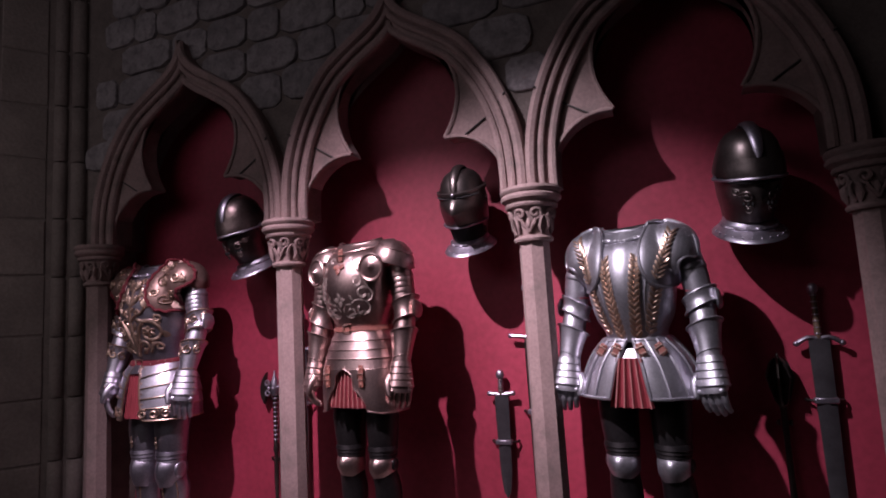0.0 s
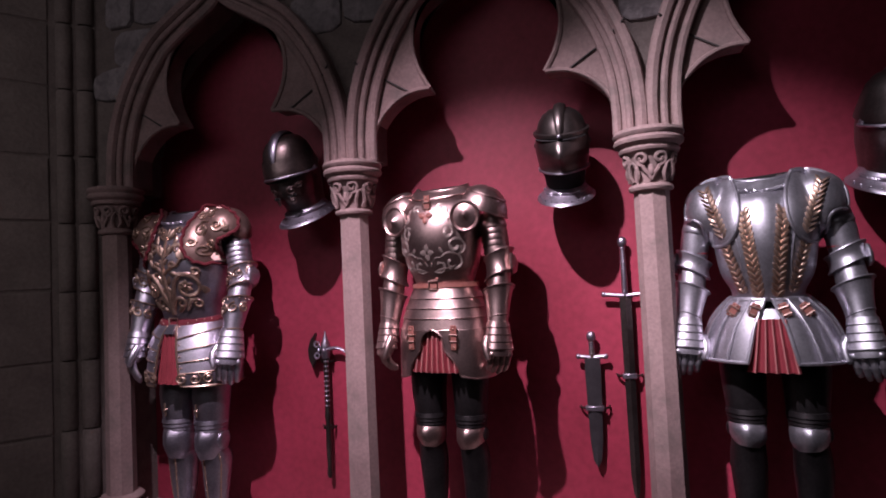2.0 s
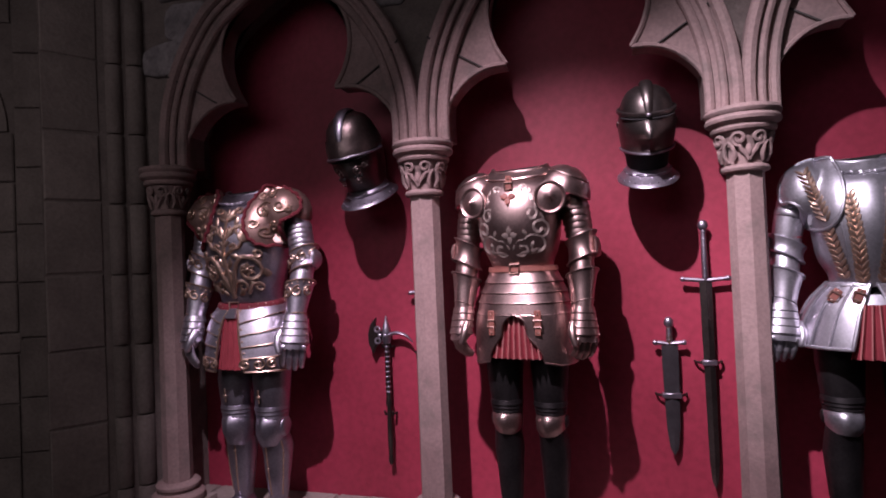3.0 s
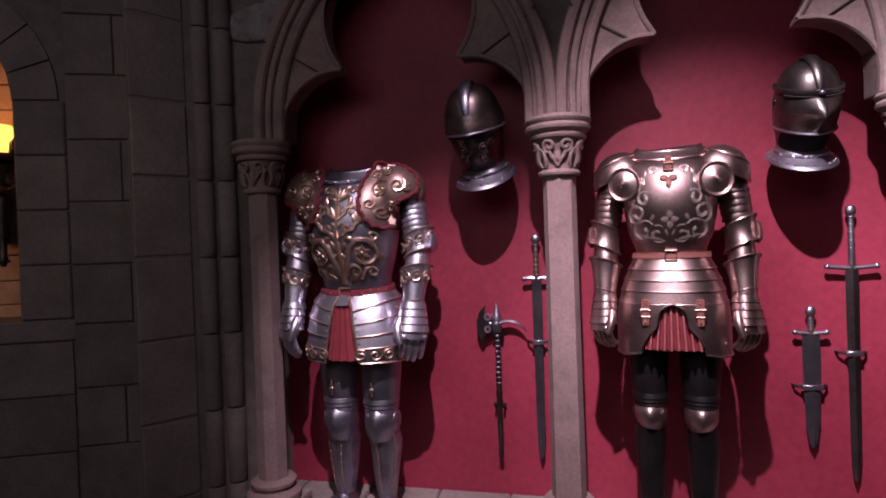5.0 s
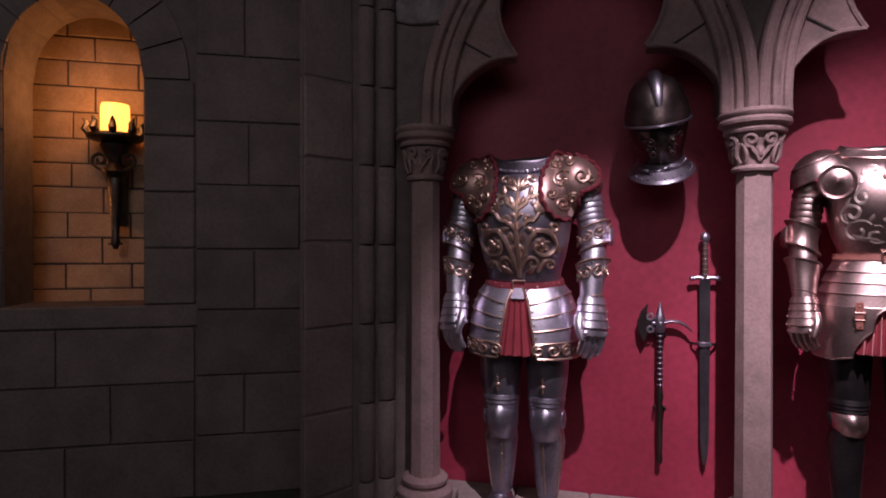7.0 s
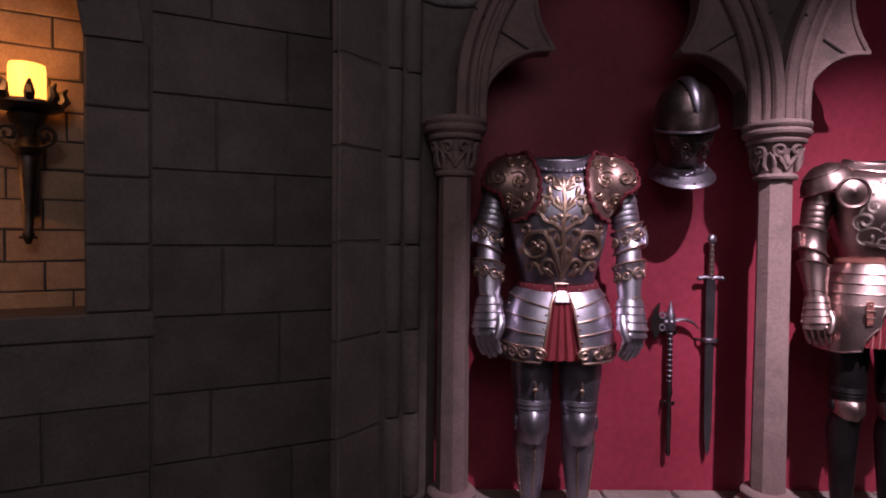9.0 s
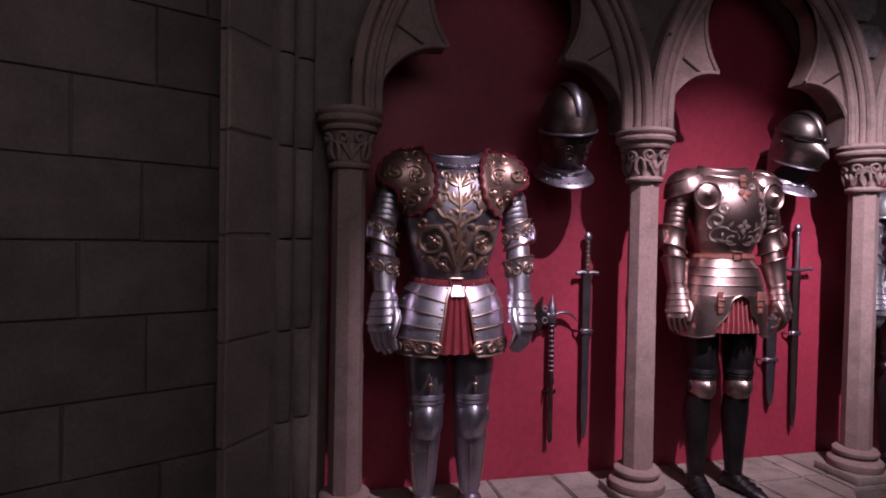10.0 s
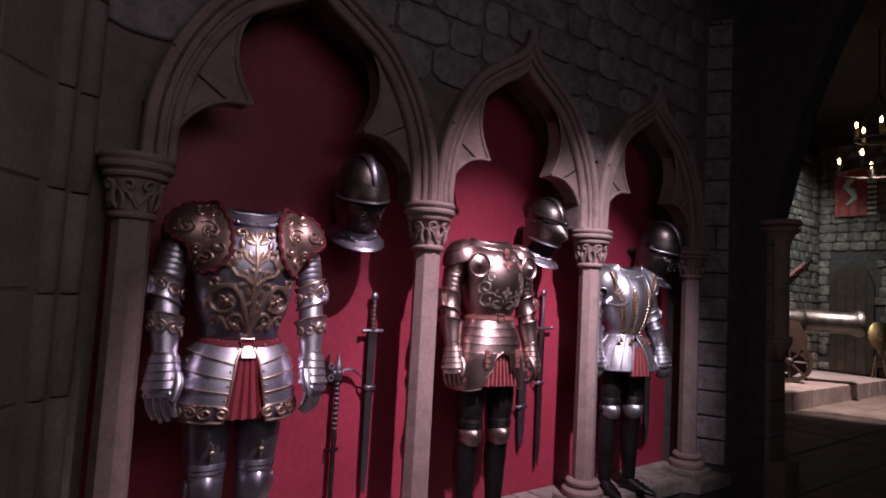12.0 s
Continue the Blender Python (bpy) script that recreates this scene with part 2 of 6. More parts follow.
# ---- the room ----
def structure(name, bm, mat, label, category, smooth=False):
    return tagged(mesh_object(name, bm, mat, smooth), label, category, "", "structure")


floor = structure("floor", box(-7, 20, -4.6, 6.2, -0.2, 0.0), MORTAR, "dark joints of a worn stone floor", "floor")
ceiling = structure("ceiling", joined(box(-7, 3.7, -4.6, 6.2, 4.75, 4.95), box(3.7, 20, -4.6, 6.2, 5.9, 6.1)), PLAIN, "black painted ceiling above the passage", "ceiling")
structure("wall_south", box(-7, 20, -4.8, -4.4, 0, 5.9), PLAIN, "dark plain wall behind the passage", "wall")
structure("wall_west", box(-7.2, -6.8, -4.4, 6.2, 0, 4.75), PLAIN, "dark plain end wall of the passage", "wall")
east_wall = structure("wall_east", box(13.0, 13.3, -4.4, 6.2, 0, 5.9), MORTAR, "rough stone end wall of the far hall", "wall")
structure("wall_north_back", box(-7, 4.2, 3.0, 3.3, 0, 4.75), PLAIN, "dark plain wall behind the niches", "wall")
red = structure("wall_red", box(-1.75, 2.95, BACK, BACK + 0.15, 0, 3.3), REDWALL, "crimson plaster back wall of the armour niches", "wall")


# ---- arcade: capitals, arches, columns ----
def bay_curves(xa, xb):
    """Half of one trefoil ogee bay, as seen from the left springing: inner edge, moulding line."""
    s = (xb - xa) / 1.34
    inner_low = smooth_path([(0.102, 0, 2.034), (0.108, 0, 2.10), (0.135, 0, 2.205), (0.215, 0, 2.298), (0.31, 0, 2.345), (0.405, 0, 2.352)], 5)
    inner_up = smooth_path([(0.405, 0, 2.352), (0.352, 0, 2.45), (0.326, 0, 2.57), (0.345, 0, 2.70), (0.42, 0, 2.815), (0.53, 0, 2.885), (0.62, 0, 2.94), (0.67, 0, 3.01)], 5)
    outer = smooth_path([(0.0, 0, 2.034), (0.0, 0, 2.15), (0.016, 0, 2.31), (0.062, 0, 2.48), (0.14, 0, 2.65), (0.26, 0, 2.82), (0.40, 0, 2.93), (0.54, 0, 3.02), (0.62, 0, 3.10), (0.67, 0, 3.22)], 5)
    f = lambda q: [(xa + p.x * s, p.z) for p in q]
    return f(inner_low), f(inner_up), f(outer)


def offset_curve(curve, d):
    out = []
    for i, (x, z) in enumerate(curve):
        (x0, z0), (x1, z1) = curve[max(i - 1, 0)], curve[min(i + 1, len(curve) - 1)]
        t = Vector((x1 - x0, z1 - z0)).normalized()
        out.append((x + t.y * d, z - t.x * d))
    return out


def ribbon(a, b, y0, y1, ya=None):
    """A solid strip between two curves of (x, z), from depth y0 to y1; ya: the front depth at b."""
    n = min(len(a), len(b))
    rings = []
    for i in range(n):
        p = a[round(i * (len(a) - 1) / (n - 1))]
        q = b[round(i * (len(b) - 1) / (n - 1))]
        rings.append([(p[0], y0, p[1]), (q[0], y0 if ya is None else ya, q[1]), (q[0], y1, q[1]), (p[0], y1, p[1])])
    return loft(rings)


def resample(curve, n):
    c = [Vector((x, 0, z)) for x, z in curve]
    ln = [0.0]
    for p, q in zip(c, c[1:]):
        ln.append(ln[-1] + (q - p).length)
    out, j = [], 0
    for k in range(n):
        t = ln[-1] * k / (n - 1)
        while j < len(c) - 2 and ln[j + 1] < t:
            j += 1
        u = (t - ln[j]) / max(ln[j + 1] - ln[j], 1e-9)
        p = c[j].lerp(c[j + 1], min(max(u, 0), 1))
        out.append((p.x, p.z))
    return out


def mirrored(curve, xc):
    return [(2 * xc - x, z) for x, z in curve]


def half_arch(parent, xa, xb, mirror):
    low, up, outer = bay_curves(xa, xb)
    xc = (xa + xb) / 2
    inner = low + up[1:]
    mould_in = offset_curve(outer, 0.135)
    mould_in = [(min(x, xc), z) for x, z in mould_in]
    fix = (lambda c: mirrored(c, xc)) if mirror else (lambda c: c)
    n = 44
    o, m, i = (fix(resample(c, n)) for c in (outer, mould_in, inner))
    part("web_panel", ribbon(m, i, 0.005, 0.12), CARVED, parent, smooth=False)
    body = ribbon(o, m, -0.045, 0.12, -0.015)
    part("arch_ring", body, CARVED, parent, smooth=False)
    for name, d, r, y in (("outer_roll", 0.022, 0.026, -0.048), ("middle_roll", 0.068, 0.016, -0.040), ("inner_roll", 0.118, 0.020, -0.020)):
        c = fix(resample([(min(x, xc), z) for x, z in offset_curve(outer, d)], n))
        part(name, tube([(x, y, z) for x, z in c], r, 8), CARVED, parent)
    for k in (low, up):
        c = fix(resample(k, 20))
        part("edge_bead", tube([(x, 0.002, z) for x, z in c], 0.011, 6), CARVED, parent)
    # joint of the carved stones
    j = resample(outer, n)[14], resample(inner, n)[13]
    a, b = (fix([j[0]])[0], fix([j[1]])[0])
    path = [(a[0] + (b[0] - a[0]) * k / 8, -0.079 + 0.078 * min(1, k / 3.2), a[1] + (b[1] - a[1]) * k / 8) for k in range(9)]
    part("stone_joint", tube(path, 0.0045, 5), MORTAR, parent)


def arcade_arch(xa, xb):
    arch = empty("pointed_arch", pose(0, 0, 0), "carved stone ogee arch with trefoil cusps above an armour niche", "arch", "arches of the arcade", "structure")
    half_arch(arch, xa, xb, False)
    half_arch(arch, xa, xb, True)


def capital_column(x, y=0.0):
    col = empty("stone_column", pose(x, y, LEDGE), "slender octagonal stone column with scrolled capital and round base", "column", "columns of the arcade")
    part("plinth", box(-0.135, 0.135, -0.135, 0.135, 0.0, 0.045, 0.008), LEDGESTONE, col)
    part("base", lathe([(0.125, 0.045), (0.132, 0.06), (0.132, 0.085), (0.118, 0.1), (0.095, 0.105), (0.092, 0.115), (0.108, 0.125), (0.11, 0.14), (0.1, 0.152), (0.075, 0.157)], 28), CARVED, col)
    part("shaft", lathe([(0.074, 0.155), (0.072, 0.5), (0.070, 1.0), (0.070, 1.545)], 8), CARVED, col, smooth=False)
    part("necking", lathe([(0.07, 1.535), (0.086, 1.54), (0.09, 1.55), (0.086, 1.56), (0.074, 1.565)], 24), CARVED, col)
    part("bell", lathe([(0.072, 1.562), (0.076, 1.60), (0.086, 1.65), (0.10, 1.69), (0.104, 1.70)], 24), CARVED, col)
    part("abacus", lathe([(0.10, 1.69), (0.118, 1.695), (0.122, 1.705), (0.116, 1.716), (0.125, 1.722), (0.137, 1.73), (0.140, 1.742), (0.132, 1.755), (0.138, 1.76), (0.142, 1.772), (0.136, 1.785), (0.12, 1.79)], 32), CARVED, col)
    for k in range(4):
        bms = []
        for sgn in (1, -1):
            pts = [(q[0] * sgn, q[1]) for q in [(0.0, 1.578), (0.012, 1.60), (0.03, 1.62)] + spiral(0.034, 1.660, 0.028, 0.006, -1.6, 1.35, 18)]
            path = []
            for u, z in pts:
                a = u / 0.095 - math.pi / 2
                r = 0.080 + max(0, z - 1.58) * 0.24
                path.append((r * math.cos(a), r * math.sin(a), z))
            bms.append(tube(path, 0.0085, 6))
        bms.append(ball((0, -0.088, 1.615), 0.012, 0.01, 0.025, 8, 6))
        part("scroll", moved(joined(*bms), pose(0, 0, 0, 0, 0, 45 + 90 * k - 45)), CARVED, col)
    for k in range(4):
        bms = []
        for sgn in (1, -1):
            bms.append(tube([(0.01 * sgn, -0.082, 1.572), (0.022 * sgn, -0.09, 1.60), (0.016 * sgn, -0.098, 1.635), (0.002 * sgn, -0.100, 1.65)], [0.005, 0.009, 0.008, 0.004], 6))
        part("leaf", moved(joined(*bms), pose(0, 0, 0, 0, 0, 45 + 90 * k)), CARVED, col)
    return col


first_column = capital_column(COLS[0])
for x in COLS[1:]:
    copy_thing(first_column, pose(x, 0.05 if x > 2 else 0, LEDGE))
for a, b in zip(COLS, COLS[1:]):
    arcade_arch(a, b)

# wall above the arches: a core cut to the arch line, faced with separate stones
def arch_top(x):
    for a, b in zip(COLS, COLS[1:]):
        if a <= x <= b:
            _, _, o = bay_curves(a, b)
            xc = (a + b) / 2
            u = x if x <= xc else 2 * xc - x
            for p, q in zip(o, o[1:]):
                if p[0] <= u <= q[0] and q[0] > p[0]:
                    return p[1] + (q[1] - p[1]) * (u - p[0]) / (q[0] - p[0])
            return o[-1][1] if u > o[-1][0] - 1e-6 else o[0][1]
    return 2.12


def spandrel_core():
    xs = [COLS[0] + (COLS[-1] - COLS[0]) * k / 240 for k in range(241)]
    rings = []
    for x in xs:
        z = max(arch_top(x), 2.3) - 0.03
        rings.append([(x, 0.03, z), (x, 0.03, 4.75), (x, BACK, 4.75), (x, BACK, z)])
    return joined(loft(rings), box(-1.75, COLS[0], 0.03, BACK, 2.03, 4.75), box(COLS[-1], 2.95, 0.03, BACK, 2.03, 4.75))


spandrel = structure("wall_spandrel", spandrel_core(), LIGHTMORTAR, "rough grey rubble wall above the arches", "wall")
structure("wall_behind_arches", box(-1.75, 2.95, BACK + 0.0, BACK + 0.15, 3.3, 4.75), PLAIN, "dark wall above the red niche wall", "wall")

# ---- ledge ----
LEDGE_FRONT = [(-1.75, -0.30), (1.02, -0.30), (1.16, -0.16), (1.52, -0.16), (1.62, -0.06), (2.42, -0.06), (2.50, -0.16), (2.95, -0.16)]


def ledge_y(x):
    for (x0, y0), (x1, y1) in zip(LEDGE_FRONT, LEDGE_FRONT[1:]):
        if x0 <= x <= x1:
            return y0 + (y1 - y0) * (x - x0) / (x1 - x0)
    return -0.2


def ledge_body(inset, z0, z1):
    bm = bmesh.new()
    pts = [(x, y + inset) for x, y in LEDGE_FRONT] + [(2.95, BACK), (-1.75, BACK)]
    f = bm.faces.new([bm.verts.new((x, y, z0)) for x, y in pts])
    r = bmesh.ops.extrude_face_region(bm, geom=[f])
    bmesh.ops.translate(bm, verts=[e for e in r["geom"] if isinstance(e, bmesh.types.BMVert)], vec=(0, 0, z1 - z0))
    return bm


ledge = structure("ledge", ledge_body(0.02, 0.0, LEDGE - 0.02), MORTAR, "raised stone ledge along the foot of the niches", "ledge")


def ledge_slab(x0, x1, y0, y1, y0b=None):
    g = 0.004
    yb = y0 if y0b is None else y0b
    bm = bmesh.new()
    vs = [bm.verts.new(p) for p in ((x0 + g, y0 + g, LEDGE - 0.09 if y0 < -0.05 else LEDGE - 0.03), (x1 - g, yb + g, LEDGE - 0.09 if y0 < -0.05 else LEDGE - 0.03), (x1 - g, y1 - g, LEDGE - 0.03), (x0 + g, y1 - g, LEDGE - 0.03))]
    f = bm.faces.new(vs)
    r = bmesh.ops.extrude_face_region(bm, geom=[f])
    for e in r["geom"]:
        if isinstance(e, bmesh.types.BMVert):
            e.co.z = LEDGE
    bmesh.ops.bevel(bm, geom=[e for e in bm.edges if e.verts[0].co.z > LEDGE - 1e-4 and e.verts[1].co.z > LEDGE - 1e-4], offset=0.007, segments=2, affect="EDGES")
    return bm


xs = [-1.75, -1.4, -1.02, -0.66, -0.3, 0.06, 0.4, 0.72, 1.02, 1.16, 1.52, 1.62, 1.9, 2.16, 2.42, 2.5, 2.95]
for x0, x1 in zip(xs, xs[1:]):
    y0, y1 = ledge_y(x0), ledge_y(x1)
    mid = (y0 + y1) / 2 * 0.15 + 0.07
    part("slab", ledge_slab(x0, x1, y0, mid, y1), LEDGESTONE, ledge, smooth=False)
    part("slab", ledge_slab(x0, x1, mid, BACK), LEDGESTONE, ledge, smooth=False)
for x0, x1 in zip(xs, xs[1:]):
    for z0, z1 in ((0.005, 0.23),):
        ya, yb = ledge_y(x0) + 0.03, ledge_y(x1) + 0.03
        bm = loft([[(x0 + 0.005, ya, z0), (x1 - 0.005, yb, z0), (x1 - 0.005, yb + 0.05, z0), (x0 + 0.005, ya + 0.05, z0)], [(x0 + 0.005, ya, z1), (x1 - 0.005, yb, z1), (x1 - 0.005, yb + 0.05, z1), (x0 + 0.005, ya + 0.05, z1)]])
        part("riser_block", bm, ASHLAR, ledge, smooth=False)


# ---- left pier and the wall with the lit opening ----
def masonry(parent, p0, p1, z0, z1, courses, widths, mat, proud=0.012, seed=1, skip=None, name="stone"):
    """Bevelled blocks on the face that runs from p0 to p1 (plan points), outward to the right of that way."""
    rnd = random.Random(seed)
    a, b = Vector((*p0, 0)), Vector((*p1, 0))
    d = (b - a).normalized()
    out = Vector((d.y, -d.x, 0))
    length = (b - a).length
    z = z0
    k = 0
    while z < z1 - 0.02:
        h = min(courses * rnd.uniform(0.94, 1.06), z1 - z)
        s = 0.0 if k % 2 == 0 else -widths * 0.5
        while s < length - 0.01:
            w = widths * rnd.uniform(0.88, 1.12)
            s0, s1 = max(s, 0), min(s + w, length)
            if length - s1 < widths * 0.2:
                s1 = length
            if s1 - s0 > 0.03 and not (skip and skip((s0 + s1) / 2, z + h / 2)):
                g = 0.005
                pr = proud * rnd.uniform(0.6, 1.2)
                bm = box(s0 + g, s1 - g, -pr, 0.03, z + g, z + h - g)
                top = [v for v in bm.verts if v.co.y < 0]
                for v in top:
                    v.co.x += rnd.uniform(-0.003, 0.003)
                    v.co.z += rnd.uniform(-0.003, 0.003)
                bmesh.ops.bevel(bm, geom=[e for e in bm.edges if e.verts[0].co.y < 0 and e.verts[1].co.y < 0], offset=min(0.009, pr * 0.8), segments=1, affect="EDGES")
                m = Matrix(((d.x, -out.x, 0, a.x), (d.y, -out.y, 0, a.y), (0, 0, 1, 0), (0, 0, 0, 1)))
                part(name, moved(bm, m), mat, parent, smooth=False)
            s = s1 if s1 == length else s + w
        z += h
        k += 1


E_PT, R_PT = (-1.88, -0.34), (-1.735, -0.125)
WALL_DIR = Vector((-math.cos(radians(25)), -math.sin(radians(25)), 0))
WALL_START = Vector((-1.897, 0.79, 0))


def on_left(s, back=0.0):
    """A plan point on the wall with the opening, s metres from its hidden end, back metres behind its face."""
    n = Vector((WALL_DIR.y, -WALL_DIR.x, 0))
    p = WALL_START + WALL_DIR * s + n * back
    return (p.x, p.y)


def prism(plan, z0, z1):
    bm = bmesh.new()
    f = bm.faces.new([bm.verts.new((x, y, z0)) for x, y in plan])
    r = bmesh.ops.extrude_face_region(bm, geom=[f])
    bmesh.ops.translate(bm, verts=[e for e in r["geom"] if isinstance(e, bmesh.types.BMVert)], vec=(0, 0, z1 - z0))
    return bm


pier = structure("wall_pier", prism([E_PT, R_PT, (-1.60, 0.0), (-1.50, 0.1), (-1.50, 0.95), (-1.90, 0.95), (-1.91, 0.0)], 0, 4.75), LIGHTMORTAR, "splayed dark stone pier beside the armour niches", "wall")
masonry(pier, E_PT, R_PT, 0.0, 4.4, 0.372, 0.6, ASHLAR, 0.008, 3)
for cx, cy, r in ((-1.69, -0.07, 0.042), (-1.615, 0.0, 0.046)):
    for k in range(12):
        z0 = 0.372 * k
        part("moulding_stone", moved(lathe([(r - 0.006, z0 + 0.004), (r, z0 + 0.012), (r, z0 + 0.36), (r - 0.006, z0 + 0.368)], 14), pose(cx, cy, 0)), ASHLAR, pier)

# opening in the left wall
S0, S1, SILL, SPRING = 1.40, 2.12, 1.14, 2.45
THICK = 0.34


def opening_arch(s):
    u = (s - (S0 + S1) / 2) / ((S1 - S0) / 2)
    return SPRING + 0.45 * math.sqrt(max(0.0, 1 - abs(u) ** 2.2))


def left_wall_core():
    bms = [prism([on_left(0.0, 0.012), on_left(S0, 0.012), on_left(S0, THICK), on_left(0.0, THICK)], 0, 4.75),
           prism([on_left(S1, 0.012), on_left(5.2, 0.012), on_left(5.2, THICK), on_left(S1, THICK)], 0, 4.75),
           prism([on_left(S0, 0.012), on_left(S1, 0.012), on_left(S1, THICK), on_left(S0, THICK)], 0, SILL)]
    rings = []
    for k in range(25):
        s = S0 + (S1 - S0) * k / 24
        z = opening_arch(s)
        a, b = on_left(s, 0.012), on_left(s, THICK)
        rings.append([(*a, z), (*b, z), (*b, 4.75), (*a, 4.75)])
    bms.append(loft(rings))
    return joined(*bms)


left_wall = structure("wall_left", left_wall_core(), LIGHTMORTAR, "dark ashlar wall with an arched opening to a lit passage", "wall")
masonry(left_wall, on_left(S0 - 0.285), on_left(0.0), 0.0, 4.5, 0.372, 0.62, ASHLAR, 0.006, 8)
masonry(left_wall, on_left(3.4), on_left(S1 + 0.285), 0.0, 4.5, 0.372, 0.62, ASHLAR, 0.006, 9)
masonry(left_wall, on_left(S1 + 0.28), on_left(S0 - 0.28), 0.0, SILL - 0.135, 0.335, 0.6, ASHLAR, 0.006, 10)
masonry(left_wall, on_left(S1 + 0.28), on_left(S0 - 0.28), SPRING + 0.72, 4.5, 0.335, 0.6, ASHLAR, 0.006, 11)
# dressed surround of the opening
def surround(name, s_a, s_b, z_a, z_b):
    a, b = on_left(s_a, -0.008), on_left(s_b, -0.008)
    c, d = on_left(s_b, THICK + 0.01), on_left(s_a, THICK + 0.01)
    bm = prism([a, b, c, d], z_a, z_b)
    bmesh.ops.bevel(bm, geom=bm.edges[:], offset=0.008, segments=1, affect="EDGES")
    part(name, bm, ASHLAR, left_wall, smooth=False)


for k in range(4):
    z = SILL + k * (SPRING - SILL) / 4
    surround("jamb_stone", S0 - 0.28, S0 - 0.005, z + 0.004, z + (SPRING - SILL) / 4 - 0.004)
    surround("jamb_stone", S1 + 0.005, S1 + 0.28, z + 0.004, z + (SPRING - SILL) / 4 - 0.004)
surround("sill", S0 - 0.30, S1 + 0.30, SILL - 0.13, SILL - 0.004)
for k in range(9):
    t0, t1 = math.pi * k / 9 + 0.01, math.pi * (k + 1) / 9 - 0.01
    mid, hw = (S0 + S1) / 2, (S1 - S0) / 2
    rings = []
    for j in range(5):
        t = t0 + (t1 - t0) * j / 4
        si, zi = mid + hw * 1.01 * math.cos(t), SPRING + 0.455 * math.sin(t)
        so, zo = mid + (hw + 0.25) * math.cos(t), SPRING + 0.70 * math.sin(t)
        rings.append([(*on_left(si, -0.008), zi), (*on_left(so, -0.008), zo), (*on_left(so, THICK + 0.01), zo), (*on_left(si, THICK + 0.01), zi)])
    part("arch_stone", loft(rings), ASHLAR, left_wall, smooth=False)

# lit passage behind the opening
BR_DIR = Vector((math.cos(radians(28)), math.sin(radians(28)), 0))
BR_C = Vector((-3.58, 0.72, 0))
b0, b1 = BR_C - BR_DIR * 3.0, BR_C + BR_DIR * 1.9
bn = Vector((-BR_DIR.y, BR_DIR.x, 0))
brick_wall = structure("wall_brick", prism([(b0.x, b0.y), (b1.x, b1.y), (b1.x + bn.x * 0.2, b1.y + bn.y * 0.2), (b0.x + bn.x * 0.2, b0.y + bn.y * 0.2)], 0, 4.75), MORTAR, "sandstone block wall lit amber by a candle sconce", "wall")
masonry(brick_wall, (BR_C.x - BR_DIR.x * 1.3, BR_C.y - BR_DIR.y * 1.3), (BR_C.x + BR_DIR.x * 1.1, BR_C.y + BR_DIR.y * 1.1), 0.85, 3.4, 0.168, 0.40, BRICK, 0.008, 5, name="brick")
structure("wall_passage_end", box(-2.2, -1.7, 0.96, 3.0, 0, 4.75), PLAIN, "dark end of the lit passage", "wall")


def sconce():
    m = pose(BR_C.x - 0.05, BR_C.y - 0.23, 0.06, 0, 0, 28)
    th = empty("torch_sconce", m, "ornate dark bronze torch sconce holding a fat lit candle", "sconce")
    part("stem", lathe([(0.012, 1.40), (0.02, 1.42), (0.03, 1.45), (0.022, 1.47), (0.03, 1.60), (0.045, 1.80), (0.052, 1.85), (0.04, 1.87)], 14), IRON, th)
    part("cross_knob", tube([(-0.04, 0, 1.435), (0.04, 0, 1.435)], 0.008, 6), IRON, th)
    part("collar", lathe([(0.05, 1.86), (0.072, 1.88), (0.078, 1.90), (0.06, 1.92), (0.04, 1.95), (0.045, 1.98), (0.075, 2.03), (0.09, 2.07), (0.07, 2.09)], 16), IRON, th)
    part("drip_pan", lathe([(0.06, 2.085), (0.15, 2.10), (0.165, 2.115), (0.165, 2.13), (0.14, 2.14)], 24), IRON, th)
    for k in range(9):
        a = 2 * math.pi * k / 9
        x, y = 0.155 * math.cos(a), 0.155 * math.sin(a)
        part("crown_leaf", tube([(x * 0.9, y * 0.9, 2.12), (x * 1.08, y * 1.08, 2.16), (x * 1.0, y * 1.0, 2.20), (x * 1.14, y * 1.14, 2.225)], [0.02, 0.026, 0.018, 0.006], 7), IRON, th)
    for sgn in (-1, 1):
        part("scroll", tube([(x, -0.03, z) for x, z in [(0.05 * sgn, 1.90)] + [(0.08 * sgn + (q[0]) * sgn, q[1]) for q in spiral(0, 1.97, 0.05, 0.01, -1.2, 1.3, 16)]], 0.012, 6), IRON, th)
    part("wall_plate", box(-0.04, 0.04, 0.05, 0.155, 1.55, 1.95, 0.015), IRON, th)
    part("arm", tube([(0, 0.12, 1.75), (0, 0.06, 1.72), (0, 0.0, 1.80)], 0.022, 8), IRON, th)
    part("candle", lathe([(0.082, 2.13), (0.084, 2.16), (0.084, 2.30), (0.08, 2.33), (0.072, 2.325), (0.02, 2.30)], 20), WAX, th, "glowing amber wax candle")


sconce()
lamp = bpy.data.lights.new("candle_light", "POINT")
lamp.energy, lamp.color, lamp.shadow_soft_size = 4.6, (1.0, 0.40, 0.13), 0.07
new("candle_light", lamp).location = (BR_C.x - 0.05, BR_C.y - 0.48, 2.36)


# ---- east pier and the arch to the far hall ----
PX = 3.0
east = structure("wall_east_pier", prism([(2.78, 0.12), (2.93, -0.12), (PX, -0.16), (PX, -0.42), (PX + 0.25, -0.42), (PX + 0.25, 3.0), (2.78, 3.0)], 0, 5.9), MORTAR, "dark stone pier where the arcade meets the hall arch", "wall")


